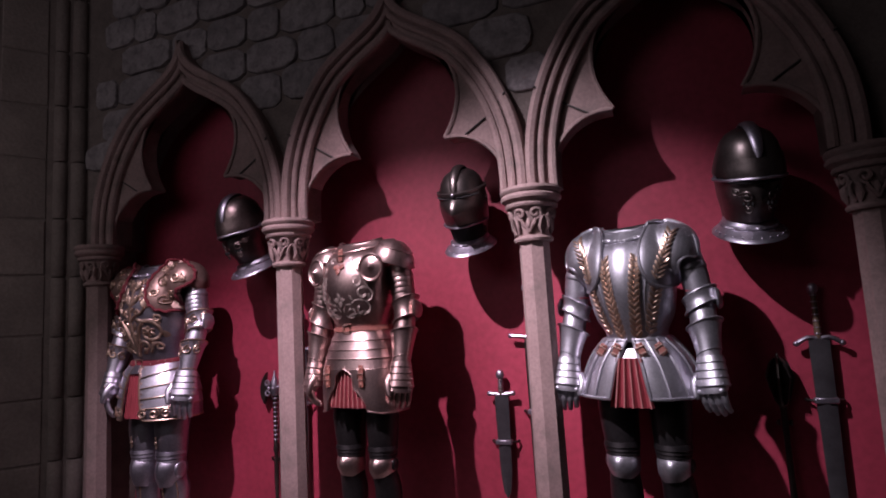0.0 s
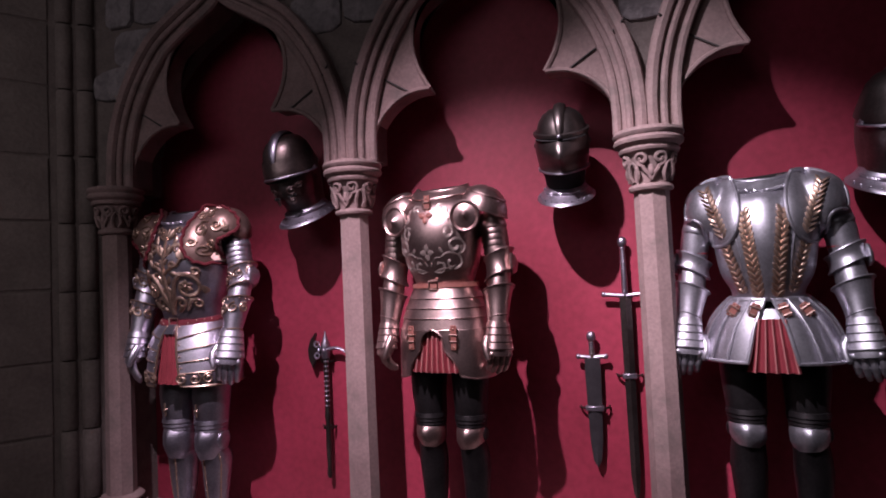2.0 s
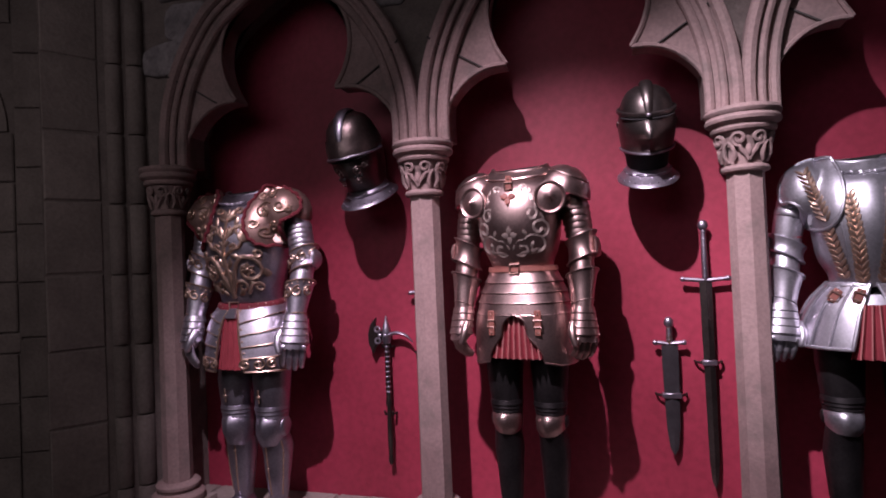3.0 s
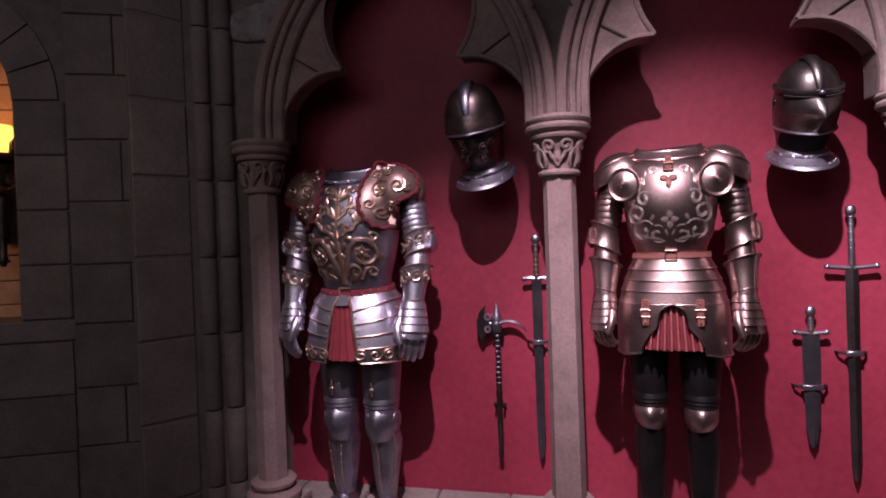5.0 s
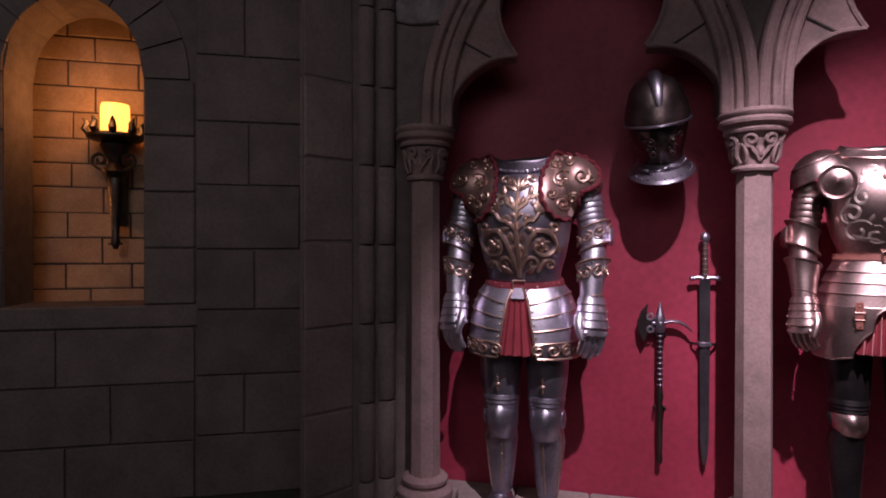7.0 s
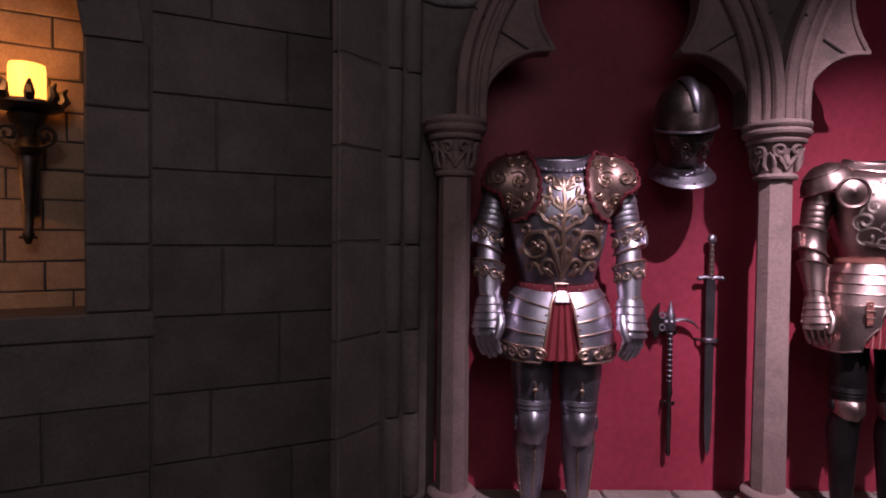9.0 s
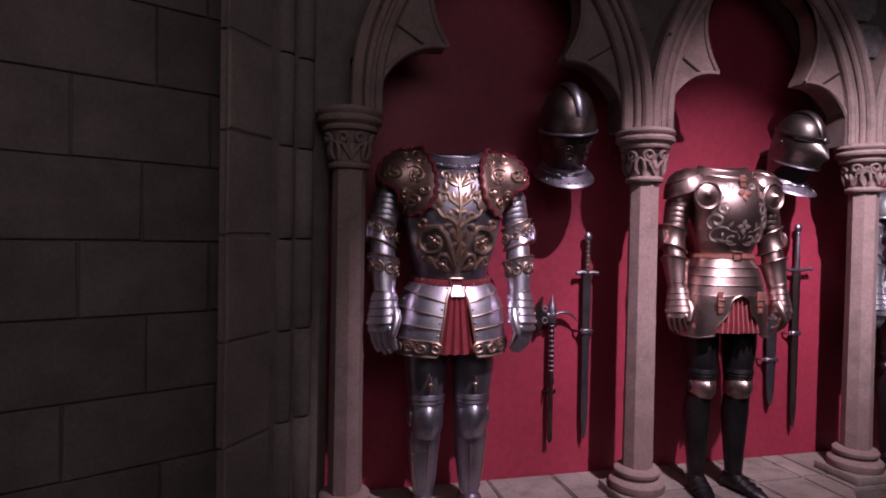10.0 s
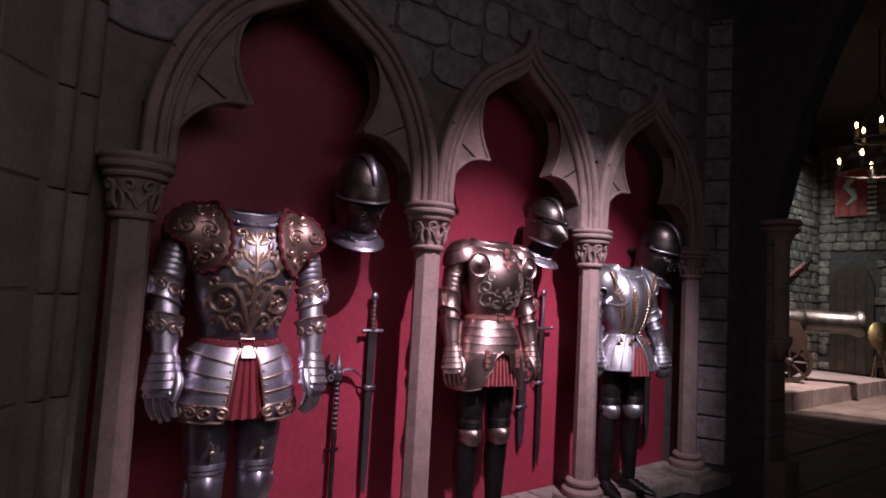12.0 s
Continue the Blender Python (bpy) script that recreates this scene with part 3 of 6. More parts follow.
def hall_arch_wall():
    rings = []
    for k in range(31):
        u = k / 30
        y = -0.42 - 3.2 * u
        t = abs(2 * u - 1)
        z = 2.26 + 2.25 * (1 - t ** 3.2)
        rings.append([(PX, y, z), (PX + 0.25, y, z), (PX + 0.25, y, 5.9), (PX, y, 5.9)])
    return loft(rings)


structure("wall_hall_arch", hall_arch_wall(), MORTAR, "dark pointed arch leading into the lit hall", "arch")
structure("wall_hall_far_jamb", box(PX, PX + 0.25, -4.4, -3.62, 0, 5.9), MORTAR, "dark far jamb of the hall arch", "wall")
masonry(east, (PX - 0.01, -0.42), (PX + 0.25, -0.42), 0.0, 2.2, 0.3, 0.5, ASHLAR, 0.012, 21)
masonry(east, (2.80, 0.10), (2.93, -0.12), 0.3, 4.0, 0.19, 0.4, RUBBLE, 0.03, 22)
resp = empty("wall_shaft", pose(PX + 0.10, -0.44, 0), "half-round stone shaft with a moulded capital under the hall arch", "column")
part("capital", lathe([(0.07, 2.06), (0.075, 2.10), (0.11, 2.17), (0.14, 2.19), (0.145, 2.215), (0.12, 2.225), (0.15, 2.24), (0.155, 2.265), (0.14, 2.28)], 24), CARVED, resp)
part("shaft", lathe([(0.07, 1.36), (0.07, 2.065)], 16), CARVED, resp)
part("corbel", lathe([(0.02, 1.18), (0.05, 1.24), (0.085, 1.30), (0.095, 1.325), (0.085, 1.34), (0.098, 1.352), (0.09, 1.37)], 20), CARVED, resp)
part("foot_block", box(-0.10, 0.15, -0.10, 0.03, 0.0, 0.42, 0.02), ASHLAR, resp)

# ---- far hall ----
hall = structure("wall_hall_north", box(3.7, 13.0, 3.05, 3.3, 0, 5.9), MORTAR, "rough stone wall of the far hall in cool light", "wall")
platform = structure("platform", box(3.7, 13.0, 1.62, 3.05, 0, 0.27), MORTAR, "low stone platform in the far hall", "platform")


def cannon():
    th = empty("cannon", pose(9.75, 2.5, 0.30, 0, 0, -60), "old bronze cannon on a wheeled wooden carriage", "cannon")
    m = pose(0.12, 0, 1.0, 0, 90, 0) @ Matrix.Scale(1.25, 4)
    th.scale = (1.1, 1.1, 1.1)
    part("barrel", moved(lathe([(0.05, -1.05), (0.07, -1.0), (0.03, -0.97), (0.17, -0.92), (0.19, -0.9), (0.17, -0.87), (0.168, -0.4), (0.185, -0.38), (0.165, -0.35), (0.155, 0.2), (0.17, 0.22), (0.15, 0.25), (0.135, 0.75), (0.16, 0.80), (0.175, 0.84), (0.16, 0.88), (0.10, 0.885), (0.09, 0.6)], 28), m), GUNMETAL, th)
    for y in (-0.24, 0.24):
        part("carriage_cheek", slab([(-0.95, 0.15), (-0.95, 0.42), (-0.3, 0.78), (-0.2, 0.97), (0.3, 0.98), (0.42, 0.75), (0.4, 0.15)], y - 0.05, y + 0.05, 0.01), CARRIAGE, th, smooth=False)
    part("axle", moved(lathe([(0.05, -0.42), (0.05, 0.42)], 12), pose(0.15, 0, 0.33, 90, 0, 0)), CARRIAGE, th)
    part("axle", moved(lathe([(0.05, -0.42), (0.05, 0.42)], 12), pose(-0.7, 0, 0.2, 90, 0, 0)), CARRIAGE, th)
    for x, r, z in ((0.15, 0.33, 0.33), (-0.7, 0.2, 0.2)):
        for y in (-0.37, 0.37):
            wheel = part("wheel", moved(lathe([(r - 0.06, -0.035), (r, -0.035), (r, 0.035), (r - 0.06, 0.035), (r - 0.06, -0.035)], 32, cap=False), pose(x, y, z, 90, 0, 0)), CARRIAGE, th)
            part("hub", moved(lathe([(0.04, -0.06), (0.06, -0.04), (0.06, 0.04), (0.04, 0.06)], 14), pose(x, y, z, 90, 0, 0)), IRON, wheel)
            for k in range(8):
                a = math.pi * k / 4
                part("spoke", tube([(x + 0.05 * math.cos(a), y, z + 0.05 * math.sin(a)), (x + (r - 0.05) * math.cos(a), y, z + (r - 0.05) * math.sin(a))], 0.02, 6), CARRIAGE, wheel)


cannon()


def polearm(x, z, length, tilt, label):
    th = empty("halberd", pose(x, 2.93, z, 0, tilt, 0), label, "weapon", "pole weapons on the hall wall")
    part("shaft", tube([(0, 0, 0), (0, 0, length)], 0.035, 8), PALECLOTH, th)
    part("blade", slab([(-0.03, length - 0.1), (-0.12, length + 0.05), (-0.06, length + 0.2), (0, length + 0.5), (0.05, length + 0.1), (0.04, length - 0.1)], -0.02, 0.02), DULL, th, smooth=False)
    part("bracket", tube([(0, 0, length * 0.5), (0, 0.13, length * 0.5)], 0.02, 6), IRON, th)


polearm(10.3, 1.85, 1.9, 66, "pale wooden halberd slanting on the stone wall")
polearm(10.8, 3.25, 0.7, 40, "short pale halberd slanting high on the wall")

banner = empty("hanging_banner", pose(12.9, 2.35, 4.75, 0, 0, -90), "faded red banner with a pale curved emblem", "banner")
rings = []
for k in range(13):
    x = -0.30 + 0.60 * k / 12
    y = -0.06 + 0.03 * math.sin(k * 1.7)
    rings.append([(x, y, 0.0), (x, y + 0.02, -0.5), (x, y, -1.05), (x, y + 0.02, -1.05), (x, y + 0.035, -0.5), (x, y + 0.02, 0.0)])
part("cloth", loft(rings), BANNER, banner)
part("emblem", tube([(x, -0.10, z) for x, z in [(0.12, -0.2), (0.02, -0.25), (-0.07, -0.4), (0.05, -0.52), (0.1, -0.66), (-0.05, -0.8)]], [0.04, 0.07, 0.06, 0.08, 0.05, 0.02], 8, 0.4, up=(0, 1, 0)), BANNERPALE, banner, "pale curved emblem")
part("rod", tube([(-0.4, -0.04, 0.02), (0.5, -0.04, 0.02)], 0.02, 8), WOOD, banner)
for k in range(9):
    part("fringe", box(0.31, 0.48, -0.05, 0.0, -0.12 - 0.115 * k, -0.06 - 0.115 * k, 0.01), BANNERPALE, banner)

# disc and tripod put in for a chair-like brass rack
shield = empty("round_shield", pose(12.4, 1.66, 0.30, 0, 0, -50), "round brass disc on a stand, put for a brass rack on the platform", "shield")
shield.scale = (0.65, 0.65, 0.9)
part("face", moved(lathe([(0.0, 0.10), (0.10, 0.09), (0.12, 0.06), (0.28, 0.03), (0.34, 0.0), (0.34, -0.02), (0.0, -0.02)], 28), pose(0, 0, 0.95, 75, 0, 0)), BRASS, shield)
part("stand", joined(tube([(-0.2, 0.1, 0), (0, 0.12, 1.0)], 0.02, 6), tube([(0.2, 0.1, 0), (0, 0.12, 1.0)], 0.02, 6), tube([(0, 0.35, 0), (0, 0.12, 1.0)], 0.02, 6)), WOOD, shield)

door = empty("arched_door", pose(12.97, 2.35, 0.9, 0, 0, -90), "arched dark wooden door in the stone wall", "door")
part("leaf", slab([(-0.42, -0.6), (0.42, -0.6), (0.42, 1.3), (0.3, 1.6), (0, 1.8), (-0.3, 1.6), (-0.42, 1.3)], -0.08, 0.03, 0.01), CARRIAGE, door, smooth=False)
for x in (-0.28, -0.09, 0.09, 0.28):
    part("plank_joint", box(x - 0.006, x + 0.006, -0.086, -0.07, -0.58, 1.5), BLACK, door, smooth=False)


def chandelier():
    th = empty("candle_chandelier", pose(8.45, 0.5, 3.7), "dark iron two-ring chandelier with small lit candles", "chandelier")
    for rad, zz in ((0.5, 0.0), (0.3, 0.5)):
        ring = [(rad * math.cos(a), rad * math.sin(a), zz) for a in [2 * math.pi * k / 32 for k in range(33)]]
        part("ring", tube(ring, 0.022, 8, cap=False), IRON, th)
        for k in range(5):
            a = 2 * math.pi * k / 5 + 0.5 + zz
            x, y = rad * math.cos(a), rad * math.sin(a)
            cd = part("candle", moved(lathe([(0.026, zz), (0.026, zz + 0.16), (0.012, zz + 0.165)], 10), pose(x, y, 0)), BANNERPALE, th)
            part("flame", ball((x, y, zz + 0.21), 0.020, 0.020, 0.05, 10, 8), FLAME, cd, "bright candle flame")
    for k in range(3):
        a = 2 * math.pi * k / 3
        part("chain", tube([(0.5 * math.cos(a), 0.5 * math.sin(a), 0), (0.3 * math.cos(a), 0.3 * math.sin(a), 0.5), (0, 0, 1.2)], 0.01, 6), IRON, th)
    part("hook", tube([(0, 0, 1.2), (0, 0, 2.2)], 0.012, 6), IRON, th)


chandelier()


# ---- suits of armour ----
class Torso:
    """Cross sections (z, cy, rx, ry, power) of a trunk, and the height field of its front."""

    def __init__(self, rings, dip=0.0, dip_from=9.0):
        self.rings, self.dip, self.dip_from = rings, dip, dip_from

    def at(self, z):
        r = self.rings
        for i in range(len(r) - 1):
            a, b = r[i], r[i + 1]
            if a[0] <= z <= b[0]:
                p, q = r[max(i - 1, 0)], r[min(i + 2, len(r) - 1)]
                h = b[0] - a[0]
                t = (z - a[0]) / h
                out = [z]
                for j in range(1, 5):
                    ma = (b[j] - p[j]) / max(b[0] - p[0], 1e-6) * h
                    mb = (q[j] - a[j]) / max(q[0] - a[0], 1e-6) * h
                    out.append((2 * t ** 3 - 3 * t * t + 1) * a[j] + (t ** 3 - 2 * t * t + t) * ma + (3 * t * t - 2 * t ** 3) * b[j] + (t ** 3 - t * t) * mb)
                return tuple(out)
        return r[0] if z < r[0][0] else r[-1]

    def point(self, a, z, grow=0.0):
        """The point at plan angle a (radians) and height z, pushed out by grow."""
        _, cy, rx, ry, pw = self.at(z)
        c, s = math.cos(a), math.sin(a)
        f = (abs(c) ** pw + abs(s) ** pw) ** (-1 / pw)
        return Vector((c * f * (rx + grow), cy + s * f * (ry + grow), z))

    def mesh(self, z0=None, z1=None, grow=0.0, n=52, steps=34, ridge=0.0):
        z0 = self.rings[0][0] if z0 is None else z0
        z1 = self.rings[-1][0] if z1 is None else z1
        out = []
        for k in range(steps + 1):
            z = z0 + (z1 - z0) * k / steps
            _, cy, rx, ry, pw = self.at(z)
            ring = []
            for x, y, zz in oval(0, cy, z, rx + grow, ry + grow, n, pw):
                if ridge and y < cy:
                    y -= ridge * max(0, 1 - abs(x) / (rx * 0.45)) ** 1.5
                ring.append((x, y, zz - self.drop(y, z)))
            out.append(ring)
        return loft(out)

    def drop(self, y, z):
        """How far the throat sinks below the nape."""
        k = min(1.0, max(0.0, (z - self.dip_from) / max(self.rings[-1][0] - self.dip_from, 1e-6)))
        return self.dip * k * min(1.0, abs(y - 0.02) / 0.085) ** 1.3 * (2.3 if y > 0.02 else 1.0)

    def front(self, x, z, lift=0.0):
        _, cy, rx, ry, pw = self.at(z)
        u = min(abs(x) / rx, 0.995)
        return cy - ry * (1 - u ** pw) ** (1 / pw) - lift


def chest(zw, zn, w=1.0, d=1.0, waist=1.0, neck_w=0.138, dip=0.07):
    """A breastplate from the waist zw to the neck zn: narrow waist, full breast, sloping shoulders."""
    rows = ((0.0, 0.0, 0.158 * waist, 0.116, 2.1), (0.07, -0.004, 0.160 * waist, 0.124, 2.1), (0.2, -0.012, 0.176, 0.146, 2.15), (0.38, -0.018, 0.194, 0.168, 2.2), (0.55, -0.016, 0.203, 0.172, 2.3), (0.70, -0.008, 0.203, 0.160, 2.3), (0.81, 0.002, 0.198, 0.140, 2.2), (0.89, 0.012, 0.186, 0.118, 2.1), (0.95, 0.018, 0.165, 0.103, 2.05), (1.0, 0.02, neck_w / w, 0.090, 2.0))
    return Torso([(zw + (zn - zw) * f, cy, rx * w, ry * d, pw) for f, cy, rx, ry, pw in rows], dip, zw + (zn - zw) * 0.78)


def shell(fn, nu, nv, thick=0.006, cy=0.0):
    """A curved plate: fn(u, v) gives its outer face; the inner face lies thick metres towards the axis."""
    bm = bmesh.new()
    outer, inner = [], []
    for i in range(nu + 1):
        ro, ri = [], []
        for j in range(nv + 1):
            p = Vector(fn(i / nu, j / nv))
            d = Vector((p.x, p.y - cy, 0))
            d.normalize()
            ro.append(bm.verts.new(p))
            ri.append(bm.verts.new(p - d * thick))
        outer.append(ro)
        inner.append(ri)
    for i in range(nu):
        for j in range(nv):
            bm.faces.new((outer[i][j], outer[i + 1][j], outer[i + 1][j + 1], outer[i][j + 1]))
            bm.faces.new((inner[i][j + 1], inner[i + 1][j + 1], inner[i + 1][j], inner[i][j]))
    for i in range(nu):
        bm.faces.new((inner[i][0], inner[i + 1][0], outer[i + 1][0], outer[i][0]))
        bm.faces.new((outer[i][nv], outer[i + 1][nv], inner[i + 1][nv], inner[i][nv]))
    for j in range(nv):
        bm.faces.new((outer[0][j], outer[0][j + 1], inner[0][j + 1], inner[0][j]))
        bm.faces.new((inner[nu][j], inner[nu][j + 1], outer[nu][j + 1], outer[nu][j]))
    return bm


def rope(points, r, turns):
    """A twisted cord along a path."""
    path = smooth_path(points, 8)
    bms = []
    for ph in (0.0, math.pi):
        q = []
        for i, p in enumerate(path):
            a = ph + turns * 2 * math.pi * i / len(path)
            q.append(p + Vector((0, math.cos(a) * r * 0.6, math.sin(a) * r * 0.6)))
        bms.append(tube(q, r * 0.75, 6))
    return joined(*bms)


def limb(points, radii, n=18, flat=1.0):
    return tube(smooth_path(points, 5), list(np.interp(np.linspace(0, len(points) - 1, (len(points) - 1) * 5 + 1), range(len(points)), radii)), n, flat)


def along(p, d):
    """A frame at p whose z axis runs along d."""
    return Matrix.Translation(p) @ Vector((0, 0, 1)).rotation_difference(Vector(d).normalized()).to_matrix().to_4x4()


def sleeve(m, profile, rx=1.0, ry=1.0, slant=0.0, n=24):
    """A turned plate round a limb; slant raises its rims on the outer side."""
    bm = lathe(profile, n, cap=False)
    for v in bm.verts:
        v.co = Vector((v.co.x * rx, v.co.y * ry, v.co.z + slant * v.co.x))
    return moved(bm, m)


def rim_line(m, r, z, rx=1.0, ry=1.0, slant=0.0, thick=0.005, n=30):
    """A rolled edge round a limb plate."""
    pts = [(r * rx * math.cos(a), r * ry * math.sin(a), z + slant * r * rx * math.cos(a)) for a in [2 * math.pi * k / n for k in range(n + 1)]]
    return moved(tube(pts, thick, 6, cap=False), m)


def gauntlet(th, side, wrist, way, mat, turn=20, curl=0.5, stud=None, size=1.12):
    """A plated glove: wrist lames, back plates, knuckles, four jointed fingers and a thumb."""
    q = Matrix.Translation(wrist) @ Vector((0, 0, -1)).rotation_difference(Vector(way).normalized()).to_matrix().to_4x4() @ pose(0, 0, 0, 0, 0, turn * side) @ Matrix.Scale(size, 4)
    rows = ((0.028, 0.040, 0.036, 0.0), (0.0, 0.041, 0.035, 0.0), (-0.03, 0.047, 0.034, -0.004), (-0.065, 0.053, 0.034, -0.008), (-0.095, 0.053, 0.032, -0.013), (-0.112, 0.045, 0.026, -0.018))
    palm = part("gauntlet", moved(loft([oval(0, cy, z, rx, ry, 20, 2.4) for z, rx, ry, cy in rows]), q), mat, th)
    for k in range(4):
        z = 0.012 - 0.027 * k
        rx, ry = 0.0435 + 0.0036 * k, 0.0385
        part("plate", moved(loft([oval(0, -0.003 * k, z + dz, rx + g, ry + g, 20, 2.4) for dz, g in ((-0.02, 0.003), (-0.016, 0.0055), (0.006, 0.001))], cap=False), q), mat, palm)
        for s in (-1, 1):
            part("rivet", moved(ball((s * (rx - 0.006), -ry * 0.7 - 0.003 * k, z - 0.012), 0.0045, 0.0045, 0.0045, 6, 5), q), stud or mat, palm)
    for k in range(4):
        x = 0.036 - 0.024 * k
        ln = (0.078, 0.092, 0.096, 0.084)[k if side < 0 else 3 - k]
        p = Vector((x, -0.018, -0.105))
        part("knuckle", moved(ball((x, -0.030, -0.104), 0.0135, 0.011, 0.013, 10, 7), q), mat, palm)
        path, radii = [p], [0.0125]
        a = 0.10
        for j, seg in enumerate((0.42, 0.32, 0.26)):
            a += curl * (0.5, 0.8, 0.7)[j]
            d = Vector((-x * 0.35, math.sin(a) * 0.9, -math.cos(a)))
            for f, r in ((0.12, 0.0145), (0.80, 0.0120), (1.0, 0.0132)):
                path.append(p + d * ln * seg * f)
                radii.append(r * (1 - 0.12 * j))
            p = path[-1]
        path.append(p + d * 0.008)
        radii.append(0.003)
        part("finger", moved(tube(path, radii, 9), q), mat, palm)
    t0 = Vector((-0.047 * side, -0.006, -0.045))
    part("thumb", moved(tube([t0, t0 + Vector((-0.012 * side, -0.014, -0.026)), t0 + Vector((-0.012 * side, -0.022, -0.052)), t0 + Vector((-0.004 * side, -0.026, -0.078)), t0 + Vector((0, -0.026, -0.084))], [0.018, 0.0175, 0.0145, 0.012, 0.004], 10), q), mat, palm)


def arm(th, side, sh, el, wr, mat, kind, trim=None, curl=0.5, turn=20):
    """An arm harness from shoulder to fingers; kind: lames, gilt or cloth."""
    V = lambda p: Vector((p[0] * side, p[1], p[2]))
    sh, el, wr = V(sh), V(el), V(wr)
    up, low = (sh - el).normalized(), (el - wr).normalized()
    ln, ll = (sh - el).length, (el - wr).length
    part("upper_arm", limb([sh, sh.lerp(el, 0.5) + V((0.006, 0, 0)), el], [0.062, 0.058, 0.052], 20), mat, th)
    if kind != "cloth":
        for k in range(5):
            t = 0.20 + 0.115 * k
            m = along(sh.lerp(el, t), up)
            part("lame", sleeve(m, [(0.066 - 0.001 * k, -0.022), (0.0675 - 0.001 * k, -0.018), (0.064 - 0.001 * k, 0.0), (0.058, 0.016)], n=26), mat, th)
    else:
        part("sleeve_band", sleeve(along(sh.lerp(el, 0.30), up), [(0.064, -0.015), (0.067, -0.01), (0.064, 0.012), (0.06, 0.016)]), mat, th)
        for p in (el + up * 0.048, el - low * 0.050):
            part("sleeve_puff", ball(p, 0.054, 0.054, 0.024, 20, 10), CLOTH, th, "red cloth showing at the elbow")
    # elbow: a waisted plate with flared rims and a side wing
    m = along(el, (up + low).normalized())
    sl = 0.30 * side
    cou = part("couter", sleeve(m, [(0.057, -0.052), (0.069, -0.050), (0.071, -0.046), (0.064, -0.030), (0.061, 0.0), (0.064, 0.028), (0.072, 0.046), (0.070, 0.050), (0.057, 0.050)] if kind != "cloth" else [(0.057, -0.034), (0.069, -0.032), (0.072, -0.026), (0.065, -0.008), (0.066, 0.010), (0.074, 0.030), (0.072, 0.034), (0.057, 0.032)], slant=sl), mat, th)
    for z in ((-0.048, 0.048) if kind != "cloth" else (-0.030, 0.032)):
        part("rolled_edge", rim_line(m, 0.0715, z, slant=sl, thick=0.0045), trim or mat, cou)
    part("elbow_wing", moved(loft([oval(0.060 * side + 0.012 * side * g, 0.0, z, 0.010 * g + 0.003, 0.046 * g, 16) for z, g in ((-0.044, 0.35), (-0.032, 0.8), (0.0, 1.0), (0.032, 0.8), (0.044, 0.35))]), m), mat, cou)
    for k in range(5):
        part("rivet", moved(ball(((0.078 - 0.002 * abs(k - 2)) * side, -0.03 + 0.015 * k, 0.018 - 0.004 * k), 0.0045, 0.0045, 0.0045, 6, 5), m), trim or mat, cou)
    part("vambrace", limb([el - low * 0.02, el.lerp(wr, 0.4), wr + low * 0.01], [0.053, 0.055, 0.042], 20), mat, th)
    # flared cuff of the glove
    c = along(el.lerp(wr, 0.40), low)
    h = ll * 0.57
    cs = 0.22 * side
    cuff = part("cuff", sleeve(c, [(0.045, -h), (0.047, -h * 0.86), (0.055, -h * 0.45), (0.066, -0.012), (0.072, 0.0), (0.070, 0.004), (0.062, -0.004)], slant=cs), mat, th)
    part("rolled_edge", rim_line(c, 0.0715, 0.0, slant=cs, thick=0.0048), trim or mat, cuff)
    if kind == "gilt":
        part("rolled_edge", rim_line(c, 0.048, -h * 0.92, slant=cs, thick=0.004), trim, cuff)
        for mm, base, zc, r0, host in ((c, 0.060, -0.055, 0.026, cuff), (m, 0.066, 0.0, 0.024, cou)):
            for off in (-1.5, -0.5, 0.5, 1.5):
                w = 1 if off > 0 else -1
                pts = []
                for u, z in spiral(0, zc, r0, 0.006, 1.4, 1.3 * w, 16):
                    a = -math.pi / 2 + off * 0.85 + u / 0.06
                    rr = base + (0.11 * (z - zc) if host is cuff else 0.4 * abs(z)) + 0.004
                    pts.append((rr * math.cos(a), rr * math.sin(a), z + (cs if host is cuff else sl) * rr * math.cos(a)))
                part("scroll", moved(tube(pts, 0.0048, 6), mm), trim, host)
        for k in range(9):
            a = -math.pi + math.pi * k / 8
            part("rivet", moved(ball((0.071 * math.cos(a), 0.071 * math.sin(a), -0.014 + cs * 0.071 * math.cos(a)), 0.004, 0.004, 0.004, 6, 5), c), trim, cuff)
    else:
        part("cuff_crease", rim_line(c, 0.049, -h * 0.80, slant=cs, thick=0.003), mat, cuff)
    gauntlet(th, side, wr, (wr - el).normalized() * 0.6 + Vector((0, 0.02, -0.4)), mat, turn, curl, trim, 1.24 if trim else 1.12)


